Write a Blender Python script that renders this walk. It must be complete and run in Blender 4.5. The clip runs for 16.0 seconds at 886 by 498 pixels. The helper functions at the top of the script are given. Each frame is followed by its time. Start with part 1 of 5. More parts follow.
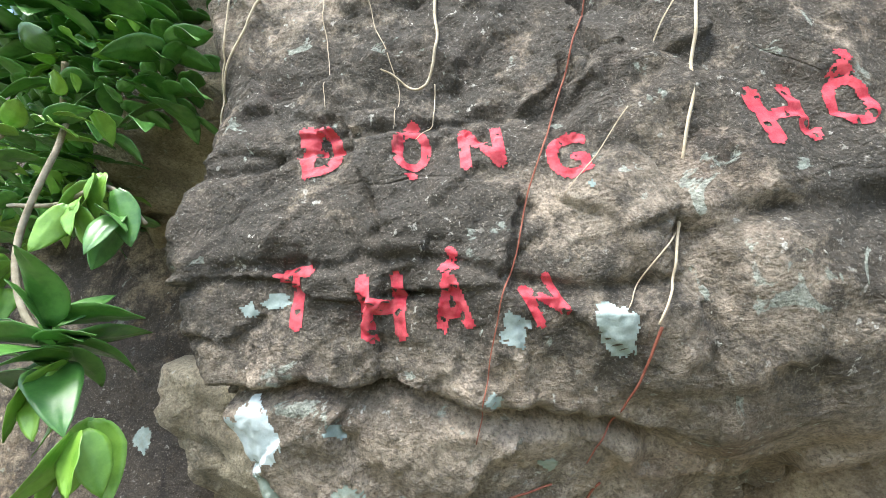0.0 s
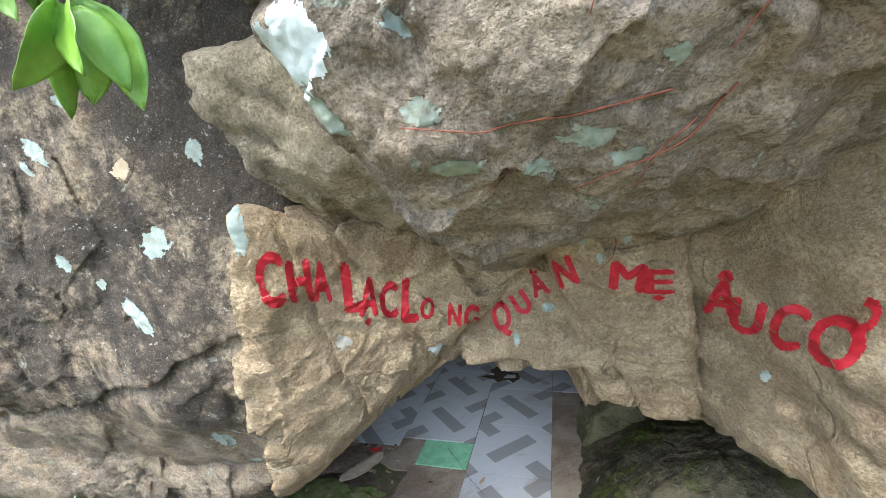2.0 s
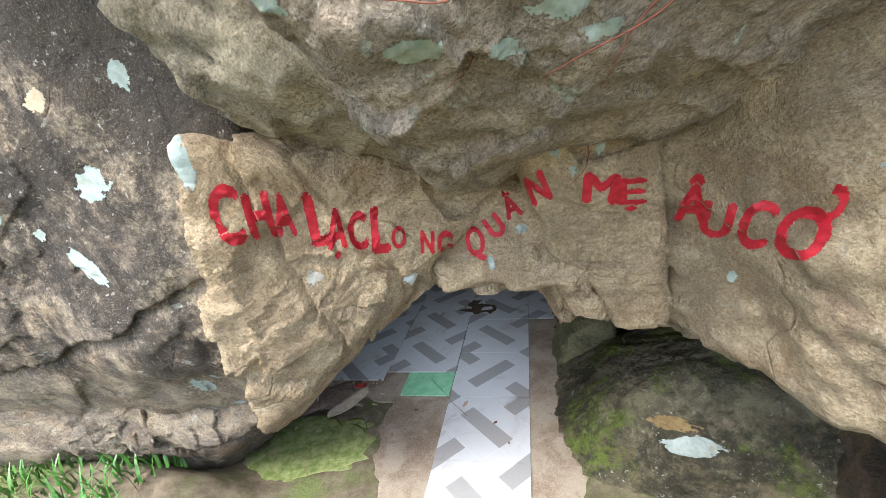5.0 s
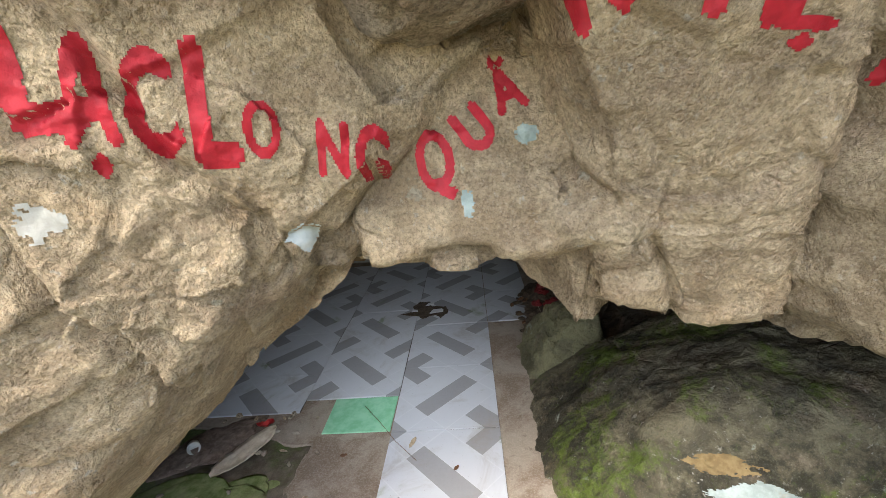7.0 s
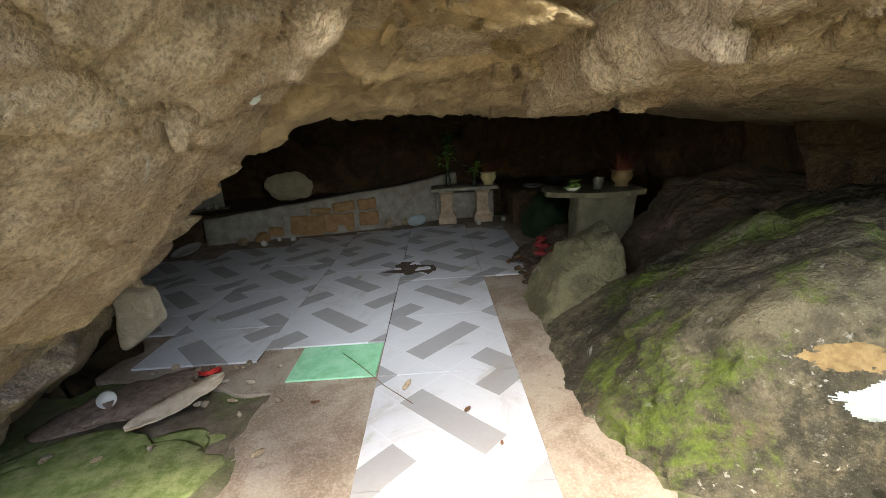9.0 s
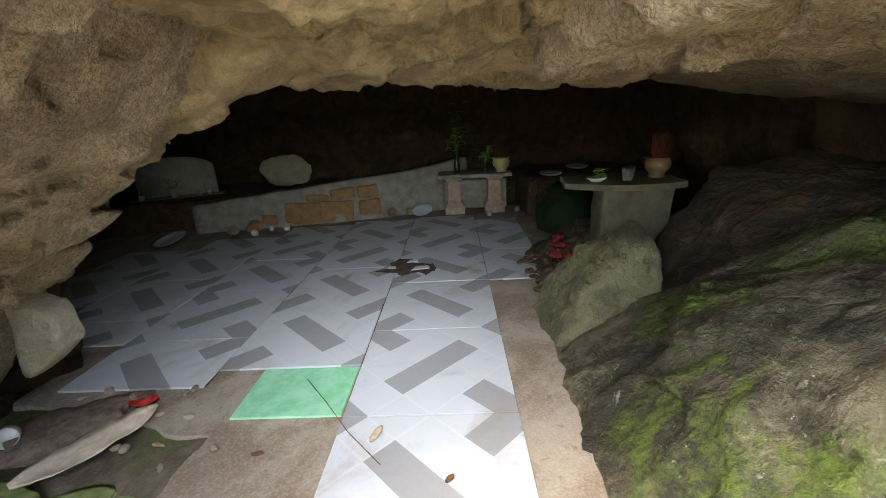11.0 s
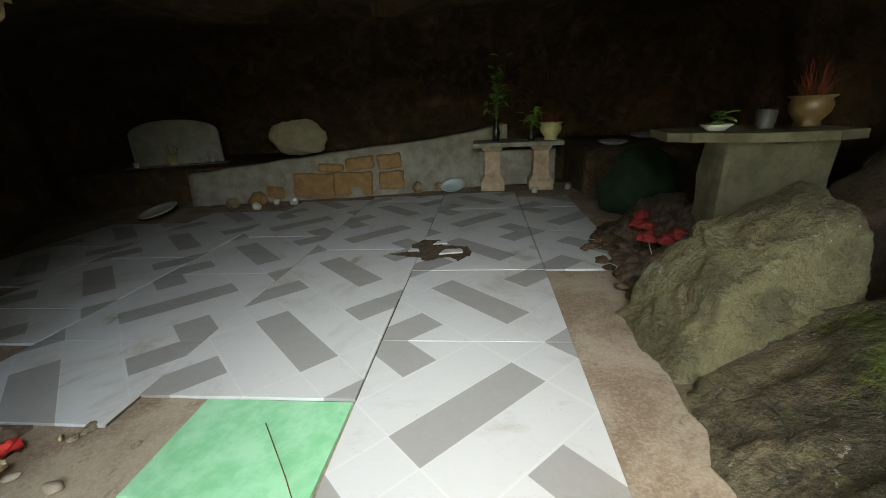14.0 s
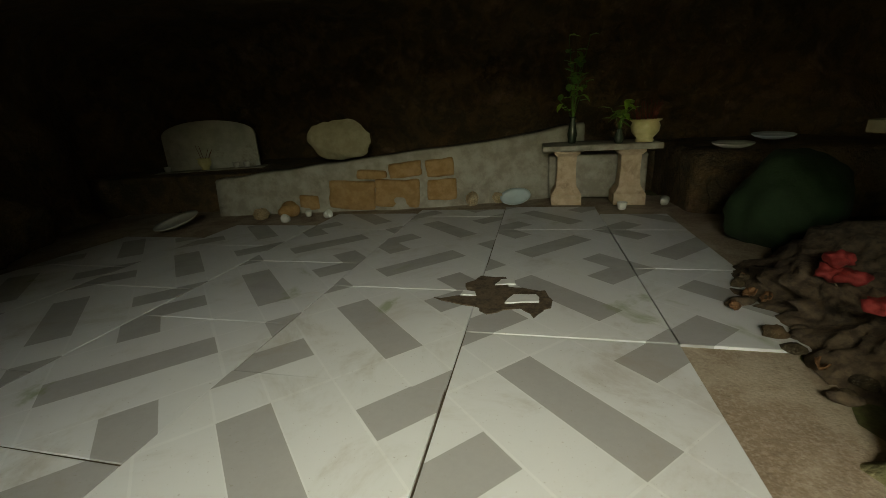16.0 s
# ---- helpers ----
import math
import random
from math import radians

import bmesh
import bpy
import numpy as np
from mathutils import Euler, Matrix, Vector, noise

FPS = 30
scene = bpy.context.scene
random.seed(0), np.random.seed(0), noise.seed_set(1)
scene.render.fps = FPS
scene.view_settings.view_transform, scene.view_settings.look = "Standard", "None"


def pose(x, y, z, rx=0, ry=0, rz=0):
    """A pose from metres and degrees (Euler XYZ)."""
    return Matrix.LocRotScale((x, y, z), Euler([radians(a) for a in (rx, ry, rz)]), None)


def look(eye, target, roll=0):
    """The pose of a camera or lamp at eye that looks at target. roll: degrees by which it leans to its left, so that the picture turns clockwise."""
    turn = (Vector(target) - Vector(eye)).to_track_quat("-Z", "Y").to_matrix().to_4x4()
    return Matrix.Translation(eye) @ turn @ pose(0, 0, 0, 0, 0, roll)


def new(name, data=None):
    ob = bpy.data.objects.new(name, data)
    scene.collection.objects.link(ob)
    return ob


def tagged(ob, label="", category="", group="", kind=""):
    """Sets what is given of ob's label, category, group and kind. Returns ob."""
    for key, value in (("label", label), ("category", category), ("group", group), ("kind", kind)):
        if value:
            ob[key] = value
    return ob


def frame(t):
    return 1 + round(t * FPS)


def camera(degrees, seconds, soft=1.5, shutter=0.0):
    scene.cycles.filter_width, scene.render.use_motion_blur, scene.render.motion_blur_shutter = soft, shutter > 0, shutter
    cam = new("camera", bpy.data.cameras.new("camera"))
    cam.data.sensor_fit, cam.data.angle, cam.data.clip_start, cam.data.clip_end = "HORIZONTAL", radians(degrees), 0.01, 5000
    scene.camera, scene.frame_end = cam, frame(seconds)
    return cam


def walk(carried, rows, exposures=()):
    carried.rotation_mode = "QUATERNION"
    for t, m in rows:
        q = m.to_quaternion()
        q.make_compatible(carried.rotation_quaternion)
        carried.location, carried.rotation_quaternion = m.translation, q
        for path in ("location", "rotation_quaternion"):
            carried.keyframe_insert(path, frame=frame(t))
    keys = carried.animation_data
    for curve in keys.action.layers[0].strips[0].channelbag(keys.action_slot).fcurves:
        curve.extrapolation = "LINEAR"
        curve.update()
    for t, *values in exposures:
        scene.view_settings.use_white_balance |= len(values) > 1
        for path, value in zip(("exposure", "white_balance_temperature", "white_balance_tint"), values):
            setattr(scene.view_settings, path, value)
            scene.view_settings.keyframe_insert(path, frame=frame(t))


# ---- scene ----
cam = camera(94.1, 16.0, 0.85)
PATH = [
    (0, (1.126, -3.708, 3.186), (0.812, -1.841, 3.831), -2.6),
    (0.2, (1.094, -3.652, 3.145), (0.734, -1.753, 3.658), -2.7),
    (0.5, (1.049, -3.581, 3.098), (0.629, -1.649, 3.402), -3.1),
    (1, (0.975, -3.489, 2.981), (0.49, -1.549, 2.996), -3.6),
    (1.5, (0.956, -3.469, 2.895), (0.436, -1.547, 2.703), -4.2),
    (2, (0.944, -3.46, 2.812), (0.403, -1.564, 2.478), -4.9),
    (2.5, (0.95, -3.469, 2.789), (0.401, -1.59, 2.382), -5.6),
    (3, (0.955, -3.485, 2.78), (0.411, -1.614, 2.327), -6.1),
    (3.5, (0.967, -3.488, 2.771), (0.438, -1.622, 2.284), -6.5),
    (4, (0.978, -3.468, 2.741), (0.47, -1.609, 2.207), -6.9),
    (6.5, (0.794, -2.845, 2.541), (0.562, -0.971, 1.881), -7.4),
    (7, (0.718, -2.45, 2.165), (0.567, -0.55, 1.561), -6.0),
    (7.5, (0.55, -2.226, 1.597), (0.45, -0.312, 1.027), -4.6),
    (8, (0.485, -2.191, 1.432), (0.425, -0.261, 0.911), -4.3),
    (8.5, (0.4, -2.174, 1.354), (0.414, -0.244, 0.83), -3.7),
    (11, (0.558, -1.545, 1.27), (0.487, 0.363, 0.674), -3.3),
    (11.5, (0.589, -1.499, 1.285), (0.398, 0.398, 0.681), -3.6),
    (12, (0.591, -1.461, 1.282), (0.305, 0.427, 0.688), -4.0),
    (12.5, (0.627, -1.4, 1.269), (0.376, 0.477, 0.625), -3.3),
    (13, (0.629, -1.187, 1.189), (0.392, 0.681, 0.515), -2.7),
    (13.5, (0.543, -0.953, 1.002), (0.326, 0.903, 0.291), -2.5),
    (14, (0.444, -0.711, 0.935), (0.244, 1.173, 0.294), -2.8),
    (14.5, (0.394, -0.529, 0.951), (0.22, 1.372, 0.357), -3.3),
    (15, (0.385, -0.369, 0.949), (0.198, 1.534, 0.362), -4.5),
    (15.5, (0.305, -0.165, 0.912), (-0.003, 1.718, 0.311), -4.5),
    (16, (0.274, 0.115, 0.852), (-0.161, 1.971, 0.246), -3.2),
]
EXPOSURES = [(0.0, 2.15, 6000, 3), (2.0, 2.42, 6000, 3), (4.0, 2.52, 6100, 4), (7.0, 2.85, 6500, 6), (8.5, 3.25, 7000, 6), (12.0, 3.6, 6600, 4), (13.0, 3.7, 6700, 2), (14.5, 3.75, 8200, -4), (16.0, 3.62, 10000, -8)]
walk(cam, [(t, look(eye, target, roll)) for t, eye, target, roll in PATH], EXPOSURES)

# ---- light: overcast sky under trees, daylight and a fill lamp at the cave mouth ----
world = bpy.data.worlds.new("sky")
world.use_nodes = True
scene.world = world
sky = world.node_tree.nodes.new("ShaderNodeTexSky")
sky.sky_type, sky.sun_disc = "NISHITA", False
sky.sun_elevation, sky.sun_rotation = radians(58), radians(200)
sky.air_density, sky.dust_density = 1.0, 3.0
back = world.node_tree.nodes["Background"]
back.inputs["Strength"].default_value = 0.115
world.node_tree.links.new(sky.outputs[0], back.inputs["Color"])

sun_data = bpy.data.lights.new("sun", "SUN")
sun_data.energy, sun_data.angle, sun_data.color = 1.6, radians(34), (1.0, 0.95, 0.87)
sun = new("sun", sun_data)
sun.matrix_world = look((0, 0, 0), (0.3, 0.52, -1.0))

# added fill lamp high under the lintel, standing in for daylight through the mouth
mouth_data = bpy.data.lights.new("mouth_fill", "AREA")
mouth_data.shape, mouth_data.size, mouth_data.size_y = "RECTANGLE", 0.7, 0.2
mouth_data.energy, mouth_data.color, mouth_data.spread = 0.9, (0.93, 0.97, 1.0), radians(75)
mouth = new("mouth_fill", mouth_data)
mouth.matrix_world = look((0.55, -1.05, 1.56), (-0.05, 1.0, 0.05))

# ---- materials ----
class Nodes:
    """A short way to wire a node tree."""

    def __init__(self, name):
        self.mat = bpy.data.materials.new(name)
        self.mat.use_nodes = True
        self.tree = self.mat.node_tree
        self.bsdf = self.tree.nodes["Principled BSDF"]

    def add(self, kind, **settings):
        node = self.tree.nodes.new("ShaderNode" + kind)
        for key, value in settings.items():
            node.inputs[key].default_value = value
        return node

    def link(self, a, b):
        self.tree.links.new(a, b)

    def place(self):
        return self.add("NewGeometry").outputs["Position"]

    def noise(self, scale, detail=6.0, rough=0.6, stretch=None, at=None, warp=0.0):
        v = at or self.place()
        if stretch:
            m = self.add("Mapping")
            m.inputs["Scale"].default_value = stretch
            m.inputs["Rotation"].default_value = (0.4, 0.7, 0.3)
            self.link(v, m.inputs["Vector"])
            v = m.outputs[0]
        n = self.add("TexNoise", Scale=scale, Detail=detail, Roughness=rough, Distortion=warp)
        self.link(v, n.inputs["Vector"])
        return n.outputs["Fac"]

    def ramp(self, value, lo, hi, a=0.0, b=1.0):
        r = self.add("MapRange")
        r.interpolation_type = "SMOOTHSTEP"
        for key, val in (("From Min", lo), ("From Max", hi), ("To Min", a), ("To Max", b)):
            r.inputs[key].default_value = val
        self.link(value, r.inputs["Value"])
        return r.outputs[0]

    def math(self, op, a, b=0.0):
        m = self.add("Math")
        m.operation = op
        for k, v in enumerate((a, b)):
            if isinstance(v, (int, float)):
                m.inputs[k].default_value = v
            else:
                self.link(v, m.inputs[k])
        return m.outputs[0]

    def mix(self, fac, a, b):
        m = self.add("Mix")
        m.data_type = "RGBA"
        for key, v in ((0, fac), (6, a), (7, b)):
            if isinstance(v, (int, float)):
                m.inputs[key].default_value = v
            elif isinstance(v, tuple):
                m.inputs[key].default_value = (*v, 1.0)
            else:
                self.link(v, m.inputs[key])
        return m.outputs[2]

    def finish(self, color, rough=0.8, bump=None, strength=0.4, distance=0.01, spec=0.3, metal=0.0):
        for key, v in (("Base Color", color), ("Roughness", rough)):
            if isinstance(v, (int, float)):
                self.bsdf.inputs[key].default_value = v
            elif isinstance(v, tuple):
                self.bsdf.inputs[key].default_value = (*v, 1.0)
            else:
                self.link(v, self.bsdf.inputs[key])
        self.bsdf.inputs["Specular IOR Level"].default_value = spec
        self.bsdf.inputs["Metallic"].default_value = metal
        if bump is not None:
            b = self.add("Bump", Strength=strength, Distance=distance)
            self.link(bump, b.inputs["Height"])
            self.link(b.outputs[0], self.bsdf.inputs["Normal"])
        return self.mat


def rock(name, light, mid, dark, weather, pale, moss=0.0, ochre=0.15, streak=0.0, line=None, speckle=1.0):
    """Weathered granite: grain, blotches, a dark crust (weather), pale flecks and moss, each from 0 to 1."""
    n = Nodes(name)
    big = n.noise(1.3, 5, 0.6, warp=0.6)
    middle = n.noise(5.0, 8, 0.65, warp=0.4)
    grain = n.noise(70.0, 4, 0.7)
    color = n.mix(n.ramp(middle, 0.42, 0.6), mid, light)
    color = n.mix(n.math("MULTIPLY", n.ramp(n.noise(2.6, 6, 0.6, warp=1.0), 0.5, 0.72), ochre), color, (0.36, 0.2, 0.08))
    color = n.mix(n.math("MULTIPLY", n.ramp(n.noise(3.3, 5, 0.6, warp=0.3), 0.55, 0.75), 0.4), color, (0.34, 0.21, 0.17))
    crust = n.math("ADD", n.math("MULTIPLY", big, 0.6), n.math("MULTIPLY", n.noise(14.0, 8, 0.75), 0.4))
    cover = n.ramp(crust, 0.66 - 0.34 * weather, 0.78 - 0.34 * weather, 0.0, 0.88)
    if line:
        split = n.add("SeparateXYZ")
        n.link(n.place(), split.inputs[0])
        level = n.math("ADD", split.outputs[2], n.math("MULTIPLY", n.noise(2.5, 5, 0.6), 0.5))
        cover = n.math("MULTIPLY", cover, n.ramp(level, line + 0.12, line + 0.42))
    color = n.mix(cover, color, dark)
    seam = n.math("ABSOLUTE", n.math("SUBTRACT", n.noise(1.1, 2.5, 0.5, warp=0.25), 0.5))
    seam = n.math("MULTIPLY", n.ramp(seam, 0.0, 0.006, 1.0, 0.0), n.ramp(n.noise(2.6, 4), 0.5, 0.58))
    color = n.mix(n.math("MULTIPLY", seam, 0.3), color, (0.035, 0.028, 0.02))
    if streak:
        lines = n.noise(2.0, 6, 0.65, stretch=(4.0, 4.0, 0.5))
        amount = n.math("MULTIPLY", n.ramp(lines, 0.52, 0.66), streak)
        if line:
            amount = n.math("MULTIPLY", amount, n.ramp(level, line, line + 0.5))
        color = n.mix(amount, color, dark)
    specks = n.math("MULTIPLY", n.ramp(n.noise(38.0, 4, 0.6, warp=0.3), 0.62, 0.68), n.ramp(n.noise(4.0, 3), 0.4, 0.6))
    color = n.mix(n.math("MULTIPLY", specks, pale), color, (0.56, 0.53, 0.47))
    blots = n.ramp(n.noise(7.0, 6, 0.6, warp=0.8), 0.69 - 0.06 * pale, 0.72 - 0.06 * pale)
    color = n.mix(n.math("MULTIPLY", blots, 0.65 * pale), color, (0.5, 0.54, 0.47))
    if moss:
        green = n.math("ADD", n.math("MULTIPLY", n.noise(2.1, 4, 0.6, warp=0.5), 0.7), n.math("MULTIPLY", n.noise(30.0, 6, 0.7), 0.3))
        color = n.mix(n.ramp(green, 0.62 - 0.25 * moss, 0.74 - 0.25 * moss, 0.0, 0.85), color, n.mix(n.noise(9.0), (0.06, 0.1, 0.012), (0.17, 0.22, 0.03)))
    color = n.mix(n.ramp(grain, 0.4, 0.64, 0.0, 0.8 * speckle), color, n.mix(0.55, color, dark))
    pits = n.noise(150.0, 3, 0.7)
    color = n.mix(n.ramp(pits, 0.54, 0.66, 0.0, 0.7 * speckle), color, n.mix(0.65, color, dark))
    color = n.mix(n.ramp(pits, 0.45, 0.31, 0.0, 0.45 * speckle), color, n.mix(0.5, color, (0.7, 0.62, 0.52)))
    relief = n.math("ADD", n.math("SUBTRACT", n.math("MULTIPLY", middle, 1.6), n.math("MULTIPLY", seam, 0.2)), n.math("ADD", n.math("MULTIPLY", grain, 0.45 * speckle), n.math("MULTIPLY", n.noise(22.0, 6, 0.7), 0.75)))
    return n.finish(color, n.ramp(middle, 0.3, 0.7, 0.75, 0.95), relief, 1.0, 0.045, 0.22)


TAN, BUFF = (0.61, 0.47, 0.31), (0.4, 0.295, 0.19)
rock_crust = rock("weathered_dark_rock", (0.52, 0.42, 0.33), (0.3, 0.245, 0.19), (0.05, 0.045, 0.039), 0.78, 1.0, 0.0, 0.12, 0.0, 3.12)
rock_tan = rock("tan_rock", TAN, BUFF, (0.12, 0.092, 0.062), 0.2, 0.5, 0.0, 0.35)
rock_under = rock("buff_rock", (0.52, 0.44, 0.32), (0.32, 0.27, 0.195), (0.1, 0.088, 0.068), 0.3, 0.6, 0.0, 0.2)
rock_pillar = rock("streaked_dark_rock", (0.46, 0.37, 0.27), (0.26, 0.21, 0.165), (0.045, 0.038, 0.035), 0.74, 0.7, 0.0, 0.3, 0.85, 1.5)
rock_right = rock("brown_rock", (0.5, 0.395, 0.265), (0.32, 0.245, 0.16), (0.13, 0.095, 0.062), 0.3, 0.4, 0.0, 0.4, 0.35)
rock_moss = rock("mossy_rock", (0.19, 0.165, 0.105), (0.1, 0.088, 0.058), (0.032, 0.029, 0.02), 0.55, 0.5, 0.45, 0.12, speckle=0.4)
rock_olive = rock("olive_rock", (0.21, 0.195, 0.105), (0.13, 0.12, 0.068), (0.06, 0.053, 0.032), 0.3, 0.4, 0.1, 0.1, speckle=0.4)
rock_pale = rock("pale_stone_rock", (0.62, 0.54, 0.42), (0.47, 0.4, 0.3), (0.2, 0.16, 0.12), 0.1, 0.4, 0.0, 0.1, speckle=0.4)
rock_roof = rock("cave_roof_rock", (0.56, 0.41, 0.225), (0.35, 0.25, 0.14), (0.13, 0.095, 0.058), 0.25, 0.3, 0.0, 0.4, speckle=0.4)
# brown lowered to carry the shade on the cave's right side
rock_shaded = rock("shaded_brown_rock", (0.09, 0.066, 0.04), (0.053, 0.04, 0.026), (0.03, 0.024, 0.017), 0.3, 0.15, 0.15, 0.2, speckle=0.4)
# shade of the unlit cave is put into this darker brown
rock_cave_unlit = rock("unlit_cave_rock", (0.13, 0.085, 0.044), (0.075, 0.052, 0.03), (0.03, 0.023, 0.016), 0.35, 0.1, 0.0, 0.2, speckle=0.4)


def ground_material():
    n = Nodes("soil_and_concrete")
    speck = n.noise(60.0, 5, 0.7)
    soil = n.mix(n.ramp(n.noise(9.0, 8, 0.7), 0.35, 0.65), (0.1, 0.08, 0.058), (0.18, 0.145, 0.105))
    moss = n.mix(n.ramp(speck, 0.35, 0.65), (0.06, 0.09, 0.025), (0.14, 0.175, 0.055))
    color = n.mix(n.ramp(n.noise(1.4, 6, 0.65, warp=0.4), 0.42, 0.6, 0.0, 0.8), soil, moss)
    relief = n.math("ADD", n.noise(8.0, 8, 0.7), n.math("MULTIPLY", speck, 0.3))
    return n.finish(color, 0.92, relief, 0.7, 0.02, 0.2)


def concrete_material():
    n = Nodes("stained_concrete")
    color = n.mix(n.ramp(n.noise(3.2, 7, 0.65, warp=0.5), 0.38, 0.62), (0.2, 0.145, 0.105), (0.32, 0.265, 0.21))
    color = n.mix(n.ramp(n.noise(11.0, 7, 0.7), 0.56, 0.7, 0.0, 0.75), color, (0.15, 0.115, 0.085))
    color = n.mix(n.ramp(n.noise(90.0, 3, 0.6), 0.4, 0.7, 0.0, 0.3), color, (0.48, 0.42, 0.35))
    return n.finish(color, 0.85, n.math("ADD", n.noise(12.0, 8, 0.7), n.noise(80.0, 3)), 0.35, 0.008, 0.3)


def tile_material():
    """Glazed tile with a printed basket of grey bars; the tile's own plane runs from 0 to 1."""
    n = Nodes("printed_glazed_tile")
    uv = n.add("UVMap")
    uv.uv_map = "print"
    s = n.add("SeparateXYZ")
    n.link(uv.outputs[0], s.inputs[0])
    u, v = s.outputs[0], s.outputs[1]
    along, across = n.math("ADD", u, v), n.math("SUBTRACT", u, v)

    def bar(cu, cv, rising):
        a, b = (along, across) if rising else (across, along)
        ca, cb = (cu + cv, cu - cv) if rising else (cu - cv, cu + cv)
        da = n.math("ABSOLUTE", n.math("SUBTRACT", a, ca))
        db = n.math("ABSOLUTE", n.math("SUBTRACT", b, cb))
        return n.math("MULTIPLY", n.math("LESS_THAN", da, 0.49), n.math("LESS_THAN", db, 0.14))

    mask = bar(0.5, 0.5, False)
    for cu, cv, rising in ((1.0, 1.0, True), (0.0, 0.0, True), (-0.17, 1.17, False), (1.17, -0.17, False)):
        mask = n.math("MAXIMUM", mask, bar(cu, cv, rising))
    lines = 0.0
    for value, places in ((across, (-0.5, 0.49, -0.49)), (along, (0.86, 1.14, 0.5, 1.5))):
        for p in places:
            one = n.math("LESS_THAN", n.math("ABSOLUTE", n.math("SUBTRACT", value, p)), 0.007)
            lines = n.math("MAXIMUM", lines, one)
    info = n.add("ObjectInfo")
    shade = n.ramp(info.outputs["Random"], 0.0, 1.0, 0.0, 0.5)
    white = n.mix(shade, (0.55, 0.56, 0.59), (0.5, 0.51, 0.55))
    white = n.mix(n.math("MULTIPLY", lines, 0.3), white, (0.66, 0.67, 0.69))
    grey = n.mix(n.noise(50.0, 4), (0.275, 0.27, 0.28), (0.315, 0.31, 0.32))
    color = n.mix(mask, white, grey)
    dirt = n.ramp(n.noise(2.3, 7, 0.7, warp=0.6), 0.5, 0.74, 0.0, 0.5)
    color = n.mix(dirt, color, (0.26, 0.22, 0.17))
    green = n.ramp(n.noise(1.7, 6, 0.6, warp=0.8), 0.62, 0.72, 0.0, 0.65)
    color = n.mix(green, color, (0.15, 0.2, 0.06))
    color = n.mix(n.ramp(n.noise(120.0, 2), 0.7, 0.74, 0.0, 0.5), color, (0.2, 0.17, 0.13))
    return n.finish(color, n.ramp(n.noise(4.0, 6, 0.7), 0.3, 0.7, 0.32, 0.6), n.noise(6.0, 5), 0.05, 0.004, 0.4)


def plain(name, a, b, scale=14.0, rough=0.7, bump=0.2, spec=0.3, metal=0.0, stain=None):
    """Two tones of one stuff, with fine relief and, if given, stains."""
    n = Nodes(name)
    color = n.mix(n.ramp(n.noise(scale, 7, 0.65), 0.35, 0.65), a, b)
    if stain:
        color = n.mix(n.ramp(n.noise(scale * 0.45, 7, 0.7, warp=0.5), 0.52, 0.7, 0.0, 0.8), color, stain)
    return n.finish(color, rough, n.noise(scale * 5, 6, 0.7), bump, 0.006, spec, metal)


ground_mat = ground_material()
concrete_mat = concrete_material()
tile_mat = tile_material()
mortar_mat = plain("dirty_mortar", (0.05, 0.035, 0.025), (0.1, 0.075, 0.055), 20.0, 0.95, 0.4)
green_tile_mat = plain("green_glazed_tile", (0.2, 0.5, 0.28), (0.33, 0.62, 0.42), 9.0, 0.35, 0.05, 0.45)
red_paint = plain("red_paint", (0.3, 0.008, 0.018), (0.42, 0.016, 0.03), 30.0, 0.55, 0.4)
pink_paint = plain("faded_red_paint", (0.4, 0.025, 0.045), (0.56, 0.08, 0.1), 30.0, 0.6, 0.4, stain=(0.24, 0.05, 0.05))
lichen_mat = plain("pale_lichen", (0.25, 0.3, 0.28), (0.36, 0.41, 0.39), 24.0, 0.95, 0.6, 0.1, stain=(0.24, 0.25, 0.2))
white_mark = plain("white_mark", (0.48, 0.51, 0.5), (0.6, 0.62, 0.61), 24.0, 0.9, 0.4, 0.1)
leaf_mat = plain("glossy_leaf", (0.05, 0.14, 0.025), (0.1, 0.23, 0.045), 20.0, 0.32, 0.1, 0.5)
leaf_young = plain("young_leaf", (0.13, 0.27, 0.03), (0.2, 0.36, 0.05), 20.0, 0.38, 0.1, 0.5)
stem_mat = plain("twig_bark", (0.24, 0.2, 0.14), (0.36, 0.31, 0.23), 40.0, 0.85, 0.3)
root_mat = plain("dry_root", (0.4, 0.32, 0.22), (0.55, 0.46, 0.34), 50.0, 0.85, 0.3)
red_root_mat = plain("reddish_vine", (0.2, 0.06, 0.04), (0.3, 0.11, 0.07), 50.0, 0.8, 0.3)

# ---- noise and rocks ----
def lattice(ix, iy, iz, seed):
    h = (ix * 374761393 + iy * 668265263 + iz * 1274126177 + seed * 974711) & 0x7FFFFFFF
    h = ((h ^ (h >> 13)) * 1103515245 + 12345) & 0x7FFFFFFF
    h = ((h ^ (h >> 16)) * 69069 + 1) & 0x7FFFFFFF
    return h / 1073741823.5 - 1.0


def value_noise(p, seed):
    i = np.floor(p).astype(np.int64)
    f = p - i
    f = f * f * f * (f * (f * 6 - 15) + 10)
    total = 0.0
    for dx in (0, 1):
        for dy in (0, 1):
            for dz in (0, 1):
                w = (f[:, 0] if dx else 1 - f[:, 0]) * (f[:, 1] if dy else 1 - f[:, 1]) * (f[:, 2] if dz else 1 - f[:, 2])
                total = total + w * lattice(i[:, 0] + dx, i[:, 1] + dy, i[:, 2] + dz, seed)
    return total


